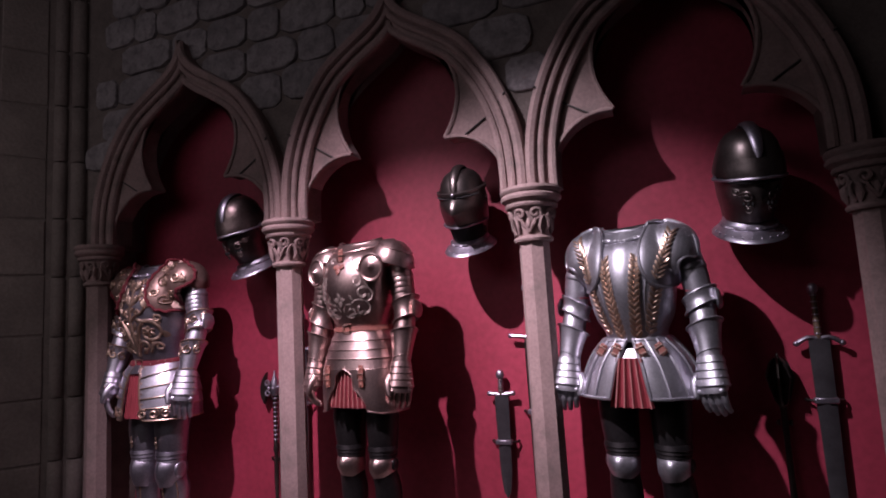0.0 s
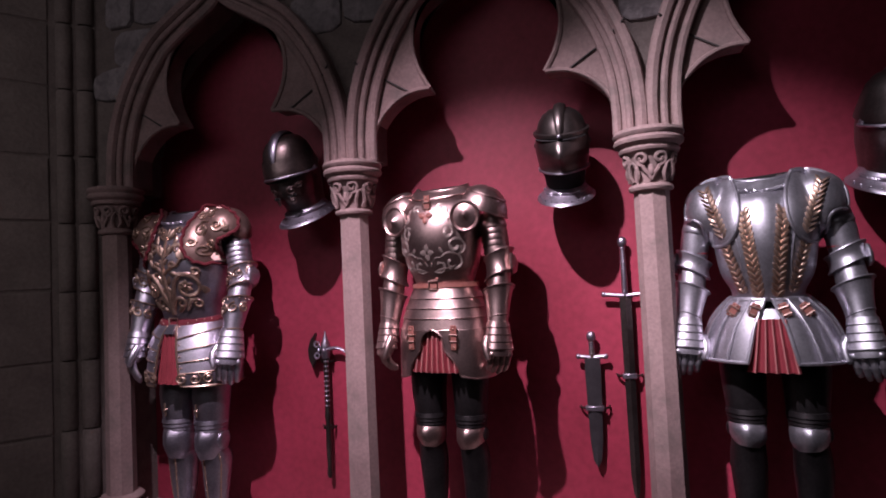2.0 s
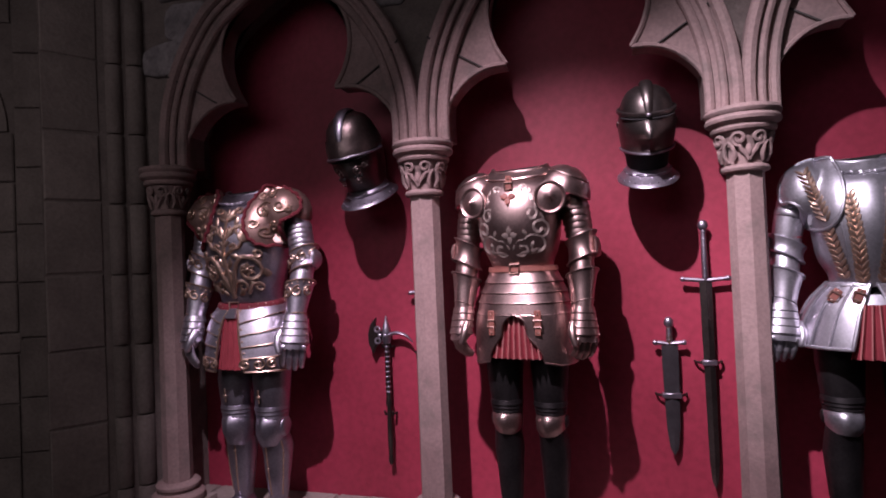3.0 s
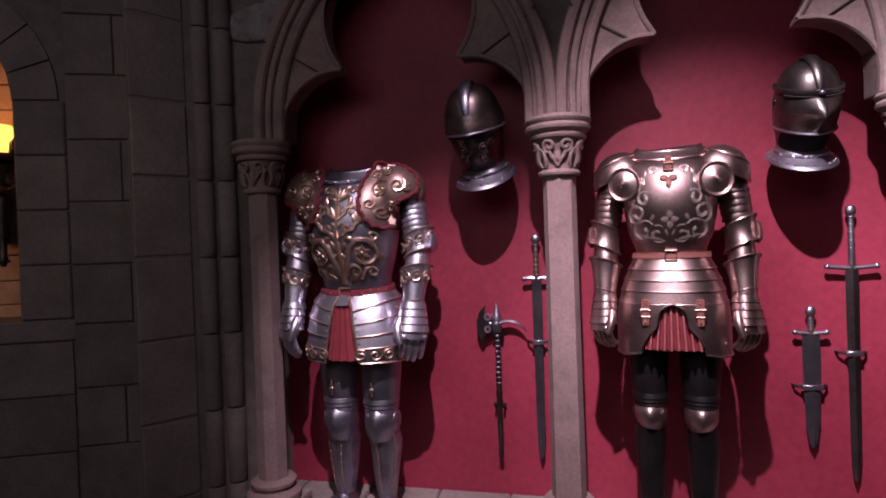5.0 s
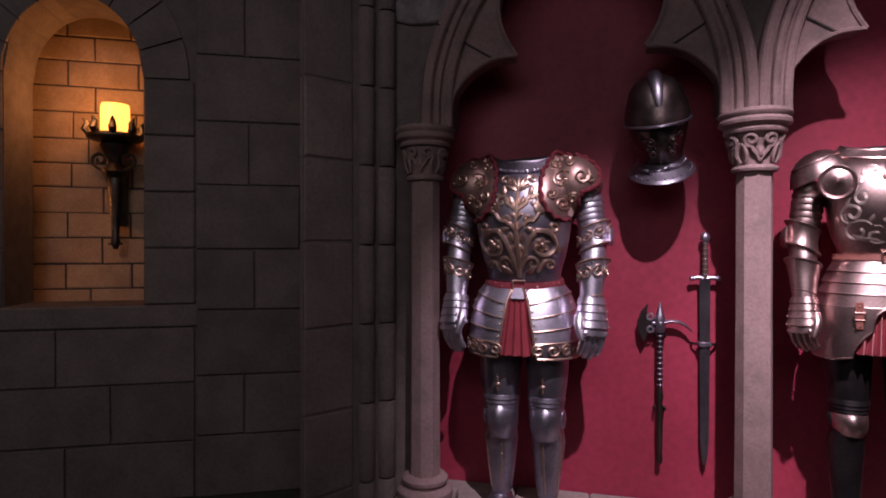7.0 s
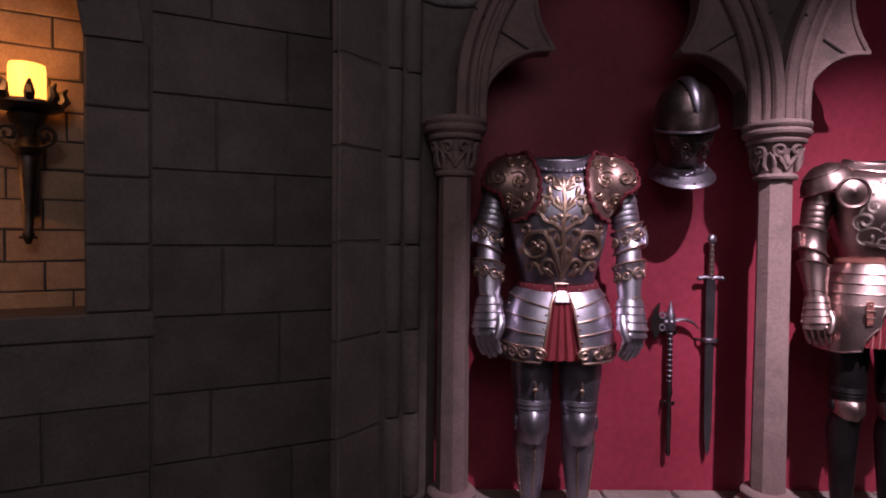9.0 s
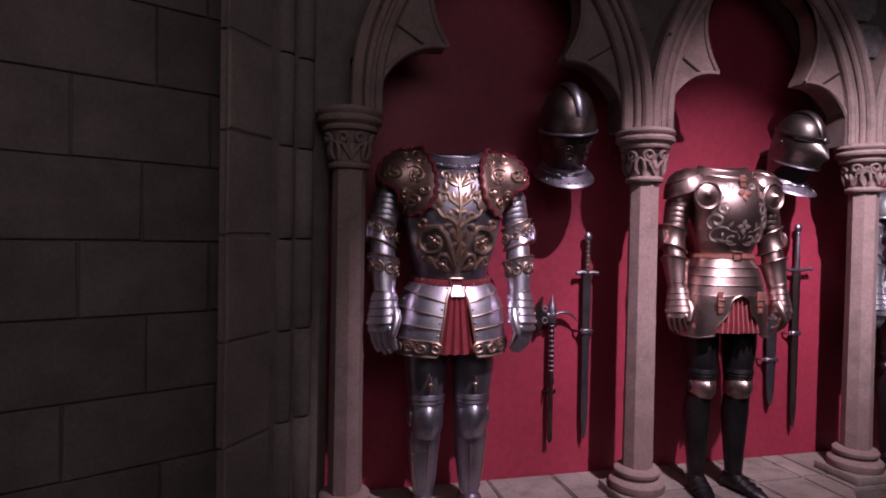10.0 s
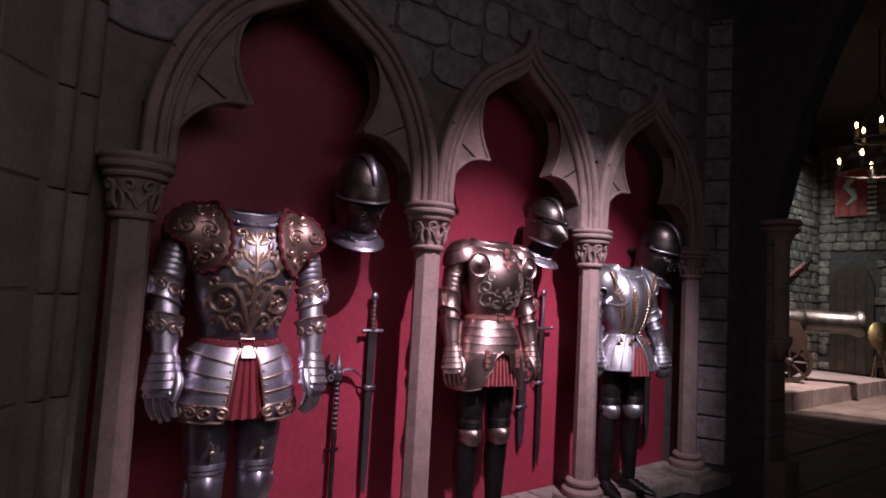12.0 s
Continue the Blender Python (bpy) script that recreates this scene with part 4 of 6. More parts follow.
def leg(th, side, x, hem, knee_z, plate, dark, trim=None, fat=1.0, foot_turn=14):
    """A leg harness: thigh, ridged knee with lames and wing, greave and pointed shoe."""
    hip, knee, ankle = Vector((x * side * 0.98, 0.01, hem + 0.10)), Vector((x * side * 1.06, -0.012, knee_z)), Vector((x * side * 1.10, 0.012, 0.085))
    part("cuisse", limb([hip, hip.lerp(knee, 0.4) + Vector((0.008 * side, -0.010, 0)), hip.lerp(knee, 0.8), knee], [0.090 * fat, 0.087 * fat, 0.074 * fat, 0.064 * fat], 24), dark, th)
    rows = [(0.066, 0.060, 0.062), (0.052, 0.068, 0.074), (0.02, 0.071, 0.084), (-0.02, 0.069, 0.083), (-0.05, 0.062, 0.074), (-0.082, 0.052, 0.062)]
    kb = []
    cap = 1.0 if trim else 0.62
    for z, rx, ry in rows:
        z *= cap
        ring = []
        for px, py, pz in oval(knee.x, knee.y, knee_z + z, rx * fat, ry * fat, 26):
            if py < knee.y:
                py -= 0.010 * max(0, 1 - abs(px - knee.x) / 0.03)
            ring.append((px, py, pz - 0.25 * max(0, (px - knee.x) * -side) * (1 if z < 0 else 0)))
        kb.append(ring)
    kn = part("poleyn", loft(kb), plate, th)
    for k, (dz, r) in enumerate(((0.058, 0.070), (0.078, 0.073), (0.098, 0.076))):
        part("lame", sleeve(Matrix.Translation(knee + Vector((0, 0, dz * (0.5 + 0.5 * cap)))), [(r * fat, -0.010), (r * fat + 0.003, -0.006), (r * fat - 0.001, 0.012), (r * fat - 0.006, 0.014)], 1.0, 1.02, 0.0, 26), plate if trim else dark, kn)
    part("knee_wing", ball(knee + Vector((0.066 * side * fat, 0.004, 0.004)), 0.014, 0.046 * cap, 0.048 * cap, 14, 10), plate if trim else dark, kn)
    part("greave", limb([knee + Vector((0, 0, -0.03)), knee.lerp(ankle, 0.3) + Vector((0.004 * side, 0.020, 0)), knee.lerp(ankle, 0.7) + Vector((0, 0.008, 0)), ankle], [0.061 * fat, 0.070 * fat, 0.055 * fat, 0.043], 24), plate if trim else dark, th)
    a = radians(foot_turn * side)
    f, s = Vector((math.sin(a), -math.cos(a), 0)), Vector((math.cos(a), math.sin(a), 0))
    rings = []
    for t, w, h in ((-0.06, 0.030, 0.05), (-0.045, 0.040, 0.09), (0.0, 0.045, 0.105), (0.05, 0.047, 0.085), (0.10, 0.049, 0.062), (0.15, 0.042, 0.045), (0.19, 0.026, 0.032), (0.215, 0.006, 0.018)):
        o = Vector((ankle.x, ankle.y, 0)) + f * t
        rings.append([o + s * w * math.cos(u) + (Vector((0, 0, h * (0.5 + 0.5 * math.sin(u)))) if math.sin(u) > -0.9 else Vector()) for u in [2 * math.pi * k / 14 for k in range(14)]])
    sab = part("sabaton", loft(rings), dark if not trim else plate, th)
    for t in (0.03, 0.065, 0.10, 0.135):
        o = Vector((ankle.x, ankle.y, 0)) + f * t
        h = float(np.interp(t, (0, 0.05, 0.10, 0.15), (0.106, 0.087, 0.064, 0.047)))
        w = float(np.interp(t, (0, 0.10, 0.15), (0.046, 0.05, 0.043)))
        part("lame", tube([o + s * w * 1.03 * math.cos(u) + Vector((0, 0, max(0.006, h * (0.5 + 0.52 * math.sin(u))))) for u in [math.pi * (k / 10 * 1.2 - 0.1) for k in range(11)]], 0.004, 5), dark if not trim else plate, sab)
    if trim:
        for sx in (-0.15, 1.0):
            path = []
            for k in range(14):
                z = knee_z - 0.06 - (knee_z - 0.18) * k / 13
                u = (knee_z - z) / (knee_z - 0.085)
                p = knee.lerp(ankle, u)
                r = float(np.interp(u, (0, 0.3, 0.7, 1), (0.062 * fat, 0.071 * fat, 0.056 * fat, 0.044)))
                oy = float(np.interp(u, (0, 0.3, 0.7, 1), (0, 0.020, 0.008, 0)))
                path.append((p.x + side * r * math.sin(sx), p.y + oy - r * math.cos(sx), z))
            part("gilt_edge", tube(path, 0.0045, 6), trim, th)
            for q in path[1::2]:
                part("stud", ball(q, 0.0065, 0.0065, 0.008, 6, 5), trim, th)
        part("cuisse_buckle", joined(tube([(x * side * 1.02, -0.100 * fat, knee_z + 0.135), (x * side * 1.02, -0.104 * fat, knee_z + 0.20)], 0.005, 6), ball((x * side * 1.02, -0.104 * fat, knee_z + 0.165), 0.013, 0.006, 0.010, 10, 8)), trim, th)


def scroll_on(torso, pts, r, lift=0.0, flat=1.0, n=6, radii=None):
    path = [(x, torso.front(x, z, lift), z) for x, z in pts]
    return tube(path, radii if radii else r, n, flat, up=(0, 1, 0))


def leaf_shape(cx, cz, ang, length, width, torso, lift=0.004, thick=0.006, n=7, bend=0.0):
    """A small domed leaf lying on the trunk."""
    rings = []
    for k in range(n):
        t = k / (n - 1)
        w = width * math.sin(math.pi * min(1, t * 0.92 + 0.06)) ** 0.8
        a1 = ang + bend * t * 0.5
        ca, sa = math.cos(a1), math.sin(a1)
        ring = []
        for j in range(6):
            a = 2 * math.pi * j / 6
            u, v = t * length, w * math.cos(a)
            x, z = cx + u * ca - v * sa, cz + u * sa + v * ca
            ring.append((x, torso.front(x, z, lift + thick * math.sin(a) * (0.5 + 0.5 * math.sin(math.pi * t)) + 0.004 * t), z))
        rings.append(ring)
    return loft(rings)


def pleats(th, x0, x1, z0, z1, mat, y_of, count=7, stripe=None, top=0.86):
    """A hanging pleated cloth panel."""
    n = count * 6
    rings = []
    for k in range(n + 1):
        x = x0 + (x1 - x0) * k / n
        w = 0.010 * math.sin(2 * math.pi * count * k / n)
        rings.append([(x * top, y_of(x) + 0.3 * w + 0.012, z1), (x, y_of(x) + w, z0), (x, y_of(x) + w + 0.006, z0), (x * top, y_of(x) + 0.3 * w + 0.018, z1)])
    cloth = part("cloth_skirt", loft(rings), mat, th, "pleated red cloth between the skirt plates")
    if stripe:
        for k in range(count):
            x = x0 + (x1 - x0) * (k + 0.75) / count
            part("stripe", tube([(x * top, y_of(x) + 0.008, z1), (x, y_of(x) - 0.0105, z0)], 0.0035, 5), stripe, cloth)
    return cloth


def strap(parent, x, y, z, h, tilt=0.0):
    b = part("strap", moved(box(-0.015, 0.015, -0.006, 0.004, -h / 2, h / 2, 0.003, 1), pose(x, y, z, 0, tilt, 0)), LEATHER, parent, "red-brown leather strap")
    part("buckle", moved(tube([(-0.019, 0, 0.012), (0.019, 0, 0.012), (0.019, 0, -0.016), (-0.019, 0, -0.016), (-0.019, 0, 0.012)], 0.004, 6), pose(x, y - 0.008, z, 0, tilt, 0)), COPPER, b)
    for dz in (0.35, -0.38):
        part("rivet", moved(ball((0, -0.007, dz * h), 0.005, 0.004, 0.005, 6, 5), pose(x, y, z, 0, tilt, 0)), COPPER, b)


def base_suit(x, y, turn, label, sx=1.0, sy=1.0, sz=1.0):
    ob = empty("suit_of_armour", pose(x, y, LEDGE, 0, 0, turn), label, "suit of armour", "suits of armour in the niches")
    ob.scale = (sx, sy, sz)
    return ob


def neck(th, t, mat):
    """The open neckline: a rolled rim that dips at the throat, over a black plug for the shaded hollow."""
    zn, cy, rx, ry, _ = t.rings[-1]
    rim = []
    for k in range(41):
        a = 2 * math.pi * k / 40
        x, y = rx * math.cos(a), cy + ry * math.sin(a)
        rim.append((x, y, zn - t.drop(y, zn)))
    part("gorget", tube(rim, 0.007, 8, cap=False), mat, th)
    inner = [[(x * f, cy + (y - cy) * f, z - d) for x, y, z in rim[:-1]] for f, d in ((0.96, -0.001), (0.90, 0.012), (0.5, 0.03), (0.1, 0.032))]
    # black plug paints the shade inside the empty neck
    part("neck_shade_plug", loft(inner), BLACK, th)


class Shoulder:
    """A domed shoulder set on the trunk: its front face and its dome."""

    def __init__(self, t, cx, cz, rx=0.125, ry=0.118, rz=0.130, cy=0.006):
        self.t, self.c, self.r = t, (cx, cy, cz), (rx, ry, rz)

    def y(self, x, z, lift=0.0):
        x = abs(x)
        top = self.t.rings[-2][0]
        _, cy, rx, ry, pw = self.t.at(min(z, top))
        y = self.t.front(x, min(z, top)) if x < rx * 0.98 else 0.02
        u = ((x - self.c[0]) / self.r[0]) ** 2 + ((z - self.c[2]) / self.r[2]) ** 2
        if u < 0.98:
            y = min(y, self.c[1] - self.r[1] * math.sqrt(1 - u))
        return y - lift

    def point(self, side, t, a, grow=1.0, tilt=22):
        p = Vector((self.r[0] * math.sin(t) * math.cos(a), self.r[1] * math.sin(t) * math.sin(a), self.r[2] * math.cos(t))) * grow
        q = Matrix.Rotation(radians(tilt), 3, "Y") @ p
        return Vector((side * (self.c[0] + q.x), self.c[1] + q.y, self.c[2] + q.z))

    def dome(self, side, t0=0.03, t1=1.66, grow=1.0, grow1=None, tilt=22, n=30, k=12):
        g1 = grow if grow1 is None else grow1
        return loft([[self.point(side, t0 + (t1 - t0) * i / k, 2 * math.pi * j / n, grow + (g1 - grow) * i / k, tilt) for j in range(n)] for i in range(k + 1)])

    def plate(self, side, outline, lift=0.012):
        """A plate over breast and shoulder inside a closed outline of (x, z); returns it and its edge."""
        bp = smooth_path([(x, z, 0) for x, z in outline + outline[:1]], 5)[:-1]
        mx, mz = sum(p.x for p in bp) / len(bp), sum(p.y for p in bp) / len(bp)
        at = lambda k, up: [(side * (mx + (p.x - mx) * k), self.y(mx + (p.x - mx) * k, mz + (p.y - mz) * k, lift + up), mz + (p.y - mz) * k) for p in bp]
        edge = at(1.0, 0.0)
        bm = loft([[(x, y + 0.028, z) for x, y, z in edge], edge] + [at(k, 0.004) for k in (0.86, 0.7, 0.52, 0.34, 0.17, 0.05)])
        return bm, edge + edge[:1]


# gilded suit
def gilded_suit():
    th = base_suit(-0.955, 0.035, -4, "headless steel suit of armour with gilt foliage and red sash")
    zw, zn = 1.075, 1.645
    t = chest(zw, zn, 1.07, 1.02, 0.98, 0.140, 0.035)
    h = Torso([(0.72, 0.0, 0.238, 0.182, 2.2), (0.80, 0.0, 0.240, 0.184, 2.2), (0.88, 0.0, 0.236, 0.180, 2.2), (0.96, 0.0, 0.222, 0.168, 2.2), (1.02, 0.0, 0.200, 0.148, 2.15), (1.06, 0.0, 0.172, 0.124, 2.1), (1.10, 0.0, 0.162, 0.118, 2.1)])
    breast = part("breastplate", t.mesh(ridge=0.006), DULL, th, "steel breastplate with raised gilt foliage")
    neck(th, t, DULL)
    part("neck_cord", rope([(x, t.front(x, 1.565 + 1.3 * x * x, 0.006), 1.560 + 1.3 * x * x) for x in np.linspace(-0.125, 0.125, 11)], 0.008, 16), DULL, th)
    # a flowering stem with side tendrils
    stem = [(0.0, 1.10), (0.005, 1.2), (-0.004, 1.3), (0.002, 1.40), (0.0, 1.49)]
    sp = [(p.x, p.z) for p in smooth_path([(x, 0, z) for x, z in stem])]
    part("relief_stem", scroll_on(t, sp, 0, 0.006, radii=list(np.linspace(0.014, 0.008, len(sp)))), GOLD, breast)
    for a, ln in ((-0.75, 0.06), (-0.3, 0.072), (0.3, 0.072), (0.75, 0.06), (0.0, 0.07)):
        part("relief_petal", leaf_shape(0, 1.468, math.pi / 2 + a, ln, 0.013, t, bend=a * 0.9), GOLD, breast)
    for s in (-1, 1):
        ang = lambda a: a if s > 0 else math.pi - a
        # large spiral with a flower, springing low from the stem
        big = [(s * x, z) for x, z in [(0.004, 1.135), (0.03, 1.20), (0.055, 1.265), (0.085, 1.30)] + spiral(0.105, 1.235, 0.066, 0.022, 1.9, -1.05, 26)]
        part("relief_scroll", scroll_on(t, big, 0, 0.006, radii=list(np.linspace(0.012, 0.006, len(big)))), GOLD, breast)
        for k in range(6):
            part("relief_petal", leaf_shape(s * 0.105, 1.238, k * math.pi / 3 + 0.4, 0.034, 0.010, t, 0.005, 0.007), GOLD, breast)
        part("relief_flower", ball((s * 0.105, t.front(0.105, 1.238, 0.012), 1.238), 0.010, 0.008, 0.010, 10, 8), GOLD, breast)
        # bell flower on the shoulder side
        bell = [(s * x, z) for x, z in [(0.004, 1.30), (0.04, 1.335), (0.075, 1.345), (0.095, 1.375)]]
        part("relief_scroll", scroll_on(t, [(p.x, p.z) for p in smooth_path([(x, 0, z) for x, z in bell], 5)], 0.0085, 0.006), GOLD, breast)
        for a, ln in ((0.9, 0.058), (1.35, 0.066), (1.8, 0.058), (2.25, 0.044), (0.45, 0.044)):
            part("relief_petal", leaf_shape(s * 0.096, 1.372, ang(a), ln, 0.012, t, bend=s * (a - 1.35) * -0.5), GOLD, breast)
        # curling tendrils
        for cx, cz, r, a0, w, pre in ((0.060, 1.155, 0.030, 2.6, -1.2, (0.006, 1.12)), (0.128, 1.150, 0.026, 2.8, -1.15, (0.08, 1.12)), (0.070, 1.425, 0.028, 3.4, -1.2, (0.006, 1.39)), (0.125, 1.470, 0.026, 3.6, -1.2, (0.06, 1.44)), (0.060, 1.520, 0.022, 3.8, -1.1, (0.015, 1.49)), (0.150, 1.315, 0.022, 4.2, 1.1, (0.12, 1.30)), (0.045, 1.345, 0.018, 0.2, 1.1, (0.03, 1.325))):
            pts = [(s * pre[0], pre[1])] + [(s * x, z) for x, z in spiral(cx, cz, r, r * 0.22, a0, w, 20)]
            part("relief_scroll", scroll_on(t, pts, 0, 0.005, radii=list(np.linspace(0.009, 0.005, len(pts)))), GOLD, breast)
        for cx, cz, a, ln in ((0.02, 1.16, 0.9, 0.055), (0.03, 1.21, 2.3, 0.05), (0.01, 1.25, 0.75, 0.05), (0.006, 1.34, 2.0, 0.05), (0.008, 1.40, 0.8, 0.055), (0.075, 1.29, 2.4, 0.045), (0.155, 1.27, 1.5, 0.045), (0.165, 1.20, 1.1, 0.04), (0.14, 1.40, 1.0, 0.04), (0.095, 1.175, -0.6, 0.045), (0.05, 1.45, 1.0, 0.05), (0.03, 1.115, 0.3, 0.05)):
            part("relief_leaf", leaf_shape(s * cx, cz, ang(a), ln, 0.013, t, bend=s * 0.7), GOLD, breast)
        # coppery shoulder plate with ruffled red fabric edge
        S = Shoulder(t, 0.225, 1.505, 0.122, 0.116, 0.132)
        p = part("pauldron", S.dome(s, grow=1.0, t1=1.5), COPPER, th, "coppery shoulder plate edged with red fabric")
        bm, edge = S.plate(s, [(0.146, 1.648), (0.112, 1.585), (0.098, 1.510), (0.108, 1.430), (0.150, 1.365), (0.205, 1.345), (0.243, 1.385), (0.262, 1.455), (0.305, 1.480), (0.338, 1.515), (0.325, 1.575), (0.275, 1.620), (0.21, 1.640)], 0.014)
        part("shoulder_flap", bm, COPPER, p)
        ruff = []
        for i, (x, y, z) in enumerate(edge[:-1]):
            w = 0.005 * math.sin(2.2 * i)
            mx, mz = x - s * 0.215, z - 1.49
            d = math.hypot(mx, mz)
            ruff.append((x + mx / d * w, y - 0.004 + 0.004 * math.cos(2.2 * i), z + mz / d * w))
        part("fabric_edge", tube(ruff + ruff[:1], 0.009, 7, cap=False), EDGECLOTH, p, "ruffled red fabric edging")
        for cx, cz, r, w in ((0.185, 1.520, 0.044, 1), (0.265, 1.535, 0.034, -1), (0.190, 1.415, 0.032, -1), (0.228, 1.440, 0.020, 1), (0.145, 1.455, 0.022, -1), (0.150, 1.595, 0.022, -1), (0.218, 1.598, 0.022, 1), (0.302, 1.520, 0.016, 1)):
            part("relief_scroll", tube([(s * x, S.y(x, z, 0.020), z) for x, z in spiral(cx, cz, r, 0.006, 0.8, 1.45 * w, 24)], 0.0062, 6), GOLD, p)
        for k in range(6):
            a = k * math.pi / 3
            part("relief_petal", tube([(s * (0.185 + q * math.cos(a)), S.y(0.185 + q * math.cos(a), 1.52 + q * math.sin(a), 0.022), 1.52 + q * math.sin(a)) for q in (0.003, 0.013, 0.025)], [0.003, 0.0075, 0.002], 6), GOLD, p)
        arm(th, s, (0.272, 0.012, 1.485), (0.312, 0.004, 1.272), (0.304, -0.080, 0.985), SILVER, "gilt", GOLD, 0.35, 35)
    # sash: round the waist, dipping to a buckle in front
    def sash(u, v):
        a = -math.pi / 2 + 2 * math.pi * u
        return h.point(a, 1.055 + 0.028 * v + 0.030 * (0.5 - 0.5 * math.cos(2 * math.pi * u)) * 1.0 - 0.012, 0.010 + 0.005 * math.sin(math.pi * v))
    part("sash", shell(sash, 60, 4, 0.008), EDGECLOTH, th, "red fabric sash round the waist")
    part("sash_buckle", moved(tube([(-0.028, 0, 0.020), (0.028, 0, 0.020), (0.024, 0, -0.018), (-0.024, 0, -0.018), (-0.028, 0, 0.020)], 0.004, 6), pose(0, h.front(0, 1.06, 0.020), 1.060)), GOLD, th)
    part("keystone", loft([[(x * w, h.front(0, z, y), z) for x, y in ((-1, 0.004), (-0.8, 0.026), (0.8, 0.026), (1, 0.004))] for z, w in ((1.005, 0.036), (1.02, 0.034), (1.050, 0.020))]), DULL, th)
    # two bell-shaped skirt panels of overlapping plates
    gap = lambda z: float(np.interp(z, (0.745, 1.0, 1.05), (0.080, 0.042, 0.020)))
    for s in (-1, 1):
        def ang0(z):
            return -math.pi / 2 + s * math.asin(min(0.9, gap(z) / h.at(z)[2]))
        aend = math.pi / 2 - s * 0.05 if s > 0 else -1.5 * math.pi + 0.05
        lift = lambda u, k: 0.060 * (1 - k / 4.6) * math.sin(min(1, u * 2.2) * math.pi / 2)
        zs = (1.050, 0.986, 0.927, 0.872, 0.820)
        for k in range(4):
            def lame(u, v, k=k):
                z = zs[k + 1] - 0.008 + (zs[k] - zs[k + 1] + 0.012) * v
                a = ang0(z) + (aend - ang0(z)) * u
                zz = min(z + lift(u, k + (1 - v)), 1.068)
                return h.point(a, zz, 0.014 - 0.007 * v)
            lam = part("skirt_plate", shell(lame, 30, 3, 0.006), SILVER, th)
            part("gilt_edge", tube([lame(i / 30, 0.0) + Vector((0, -0.001, 0)) for i in range(31)], 0.0036, 6), GOLD, lam)
            for u in (0.02, 0.10, 0.18, 0.26, 0.34, 0.42) if k == 0 else (0.02, 0.36):
                q = lame(u, 0.75 if k == 0 else 0.4)
                part("rivet", ball(q + Vector((0, -0.003, 0)), 0.005, 0.005, 0.005, 8, 6), GOLD, lam)
        def hem(u, v):
            z = 0.748 + 0.075 * v
            return h.point(ang0(z) + (aend - ang0(z)) * u, z, 0.012)
        band_plate = part("skirt_hem", shell(hem, 30, 4, 0.006), DULL, th, "hem plate with gilt scrolls")
        part("gilt_edge", tube([hem(i / 30, 0.0) for i in range(31)], 0.006, 6), GOLD, band_plate)
        part("gilt_edge", tube([h.point(ang0(z), z, 0.016) for z in np.linspace(0.748, 1.04, 14)], 0.0055, 6), GOLD, th)
        for cu, r, w in ((0.06, 0.026, 1), (0.14, 0.026, -1), (0.22, 0.026, 1), (0.30, 0.026, -1), (0.38, 0.024, 1)):
            pts = []
            for x, z in spiral(0, 0.785, r, 0.006, 1.0, 1.35 * w, 18):
                a = -math.pi / 2 + s * (0.36 + (cu - 0.06) * 3.2 + x / 0.21)
                pts.append(h.point(a, z, 0.019))
            part("relief_scroll", tube(pts, 0.0055, 6), GOLD, band_plate)
        leg(th, s, 0.098, 0.745, 0.448, DULL, DULL, GOLD, 1.10)
    pleats(th, -0.080, 0.080, 0.757, 1.02, CLOTH, lambda x: -0.180 + 0.4 * x * x, 4, None, 0.5)
    part("trunk_lining", h.mesh(0.765, 1.08, -0.02), BLACK, th)


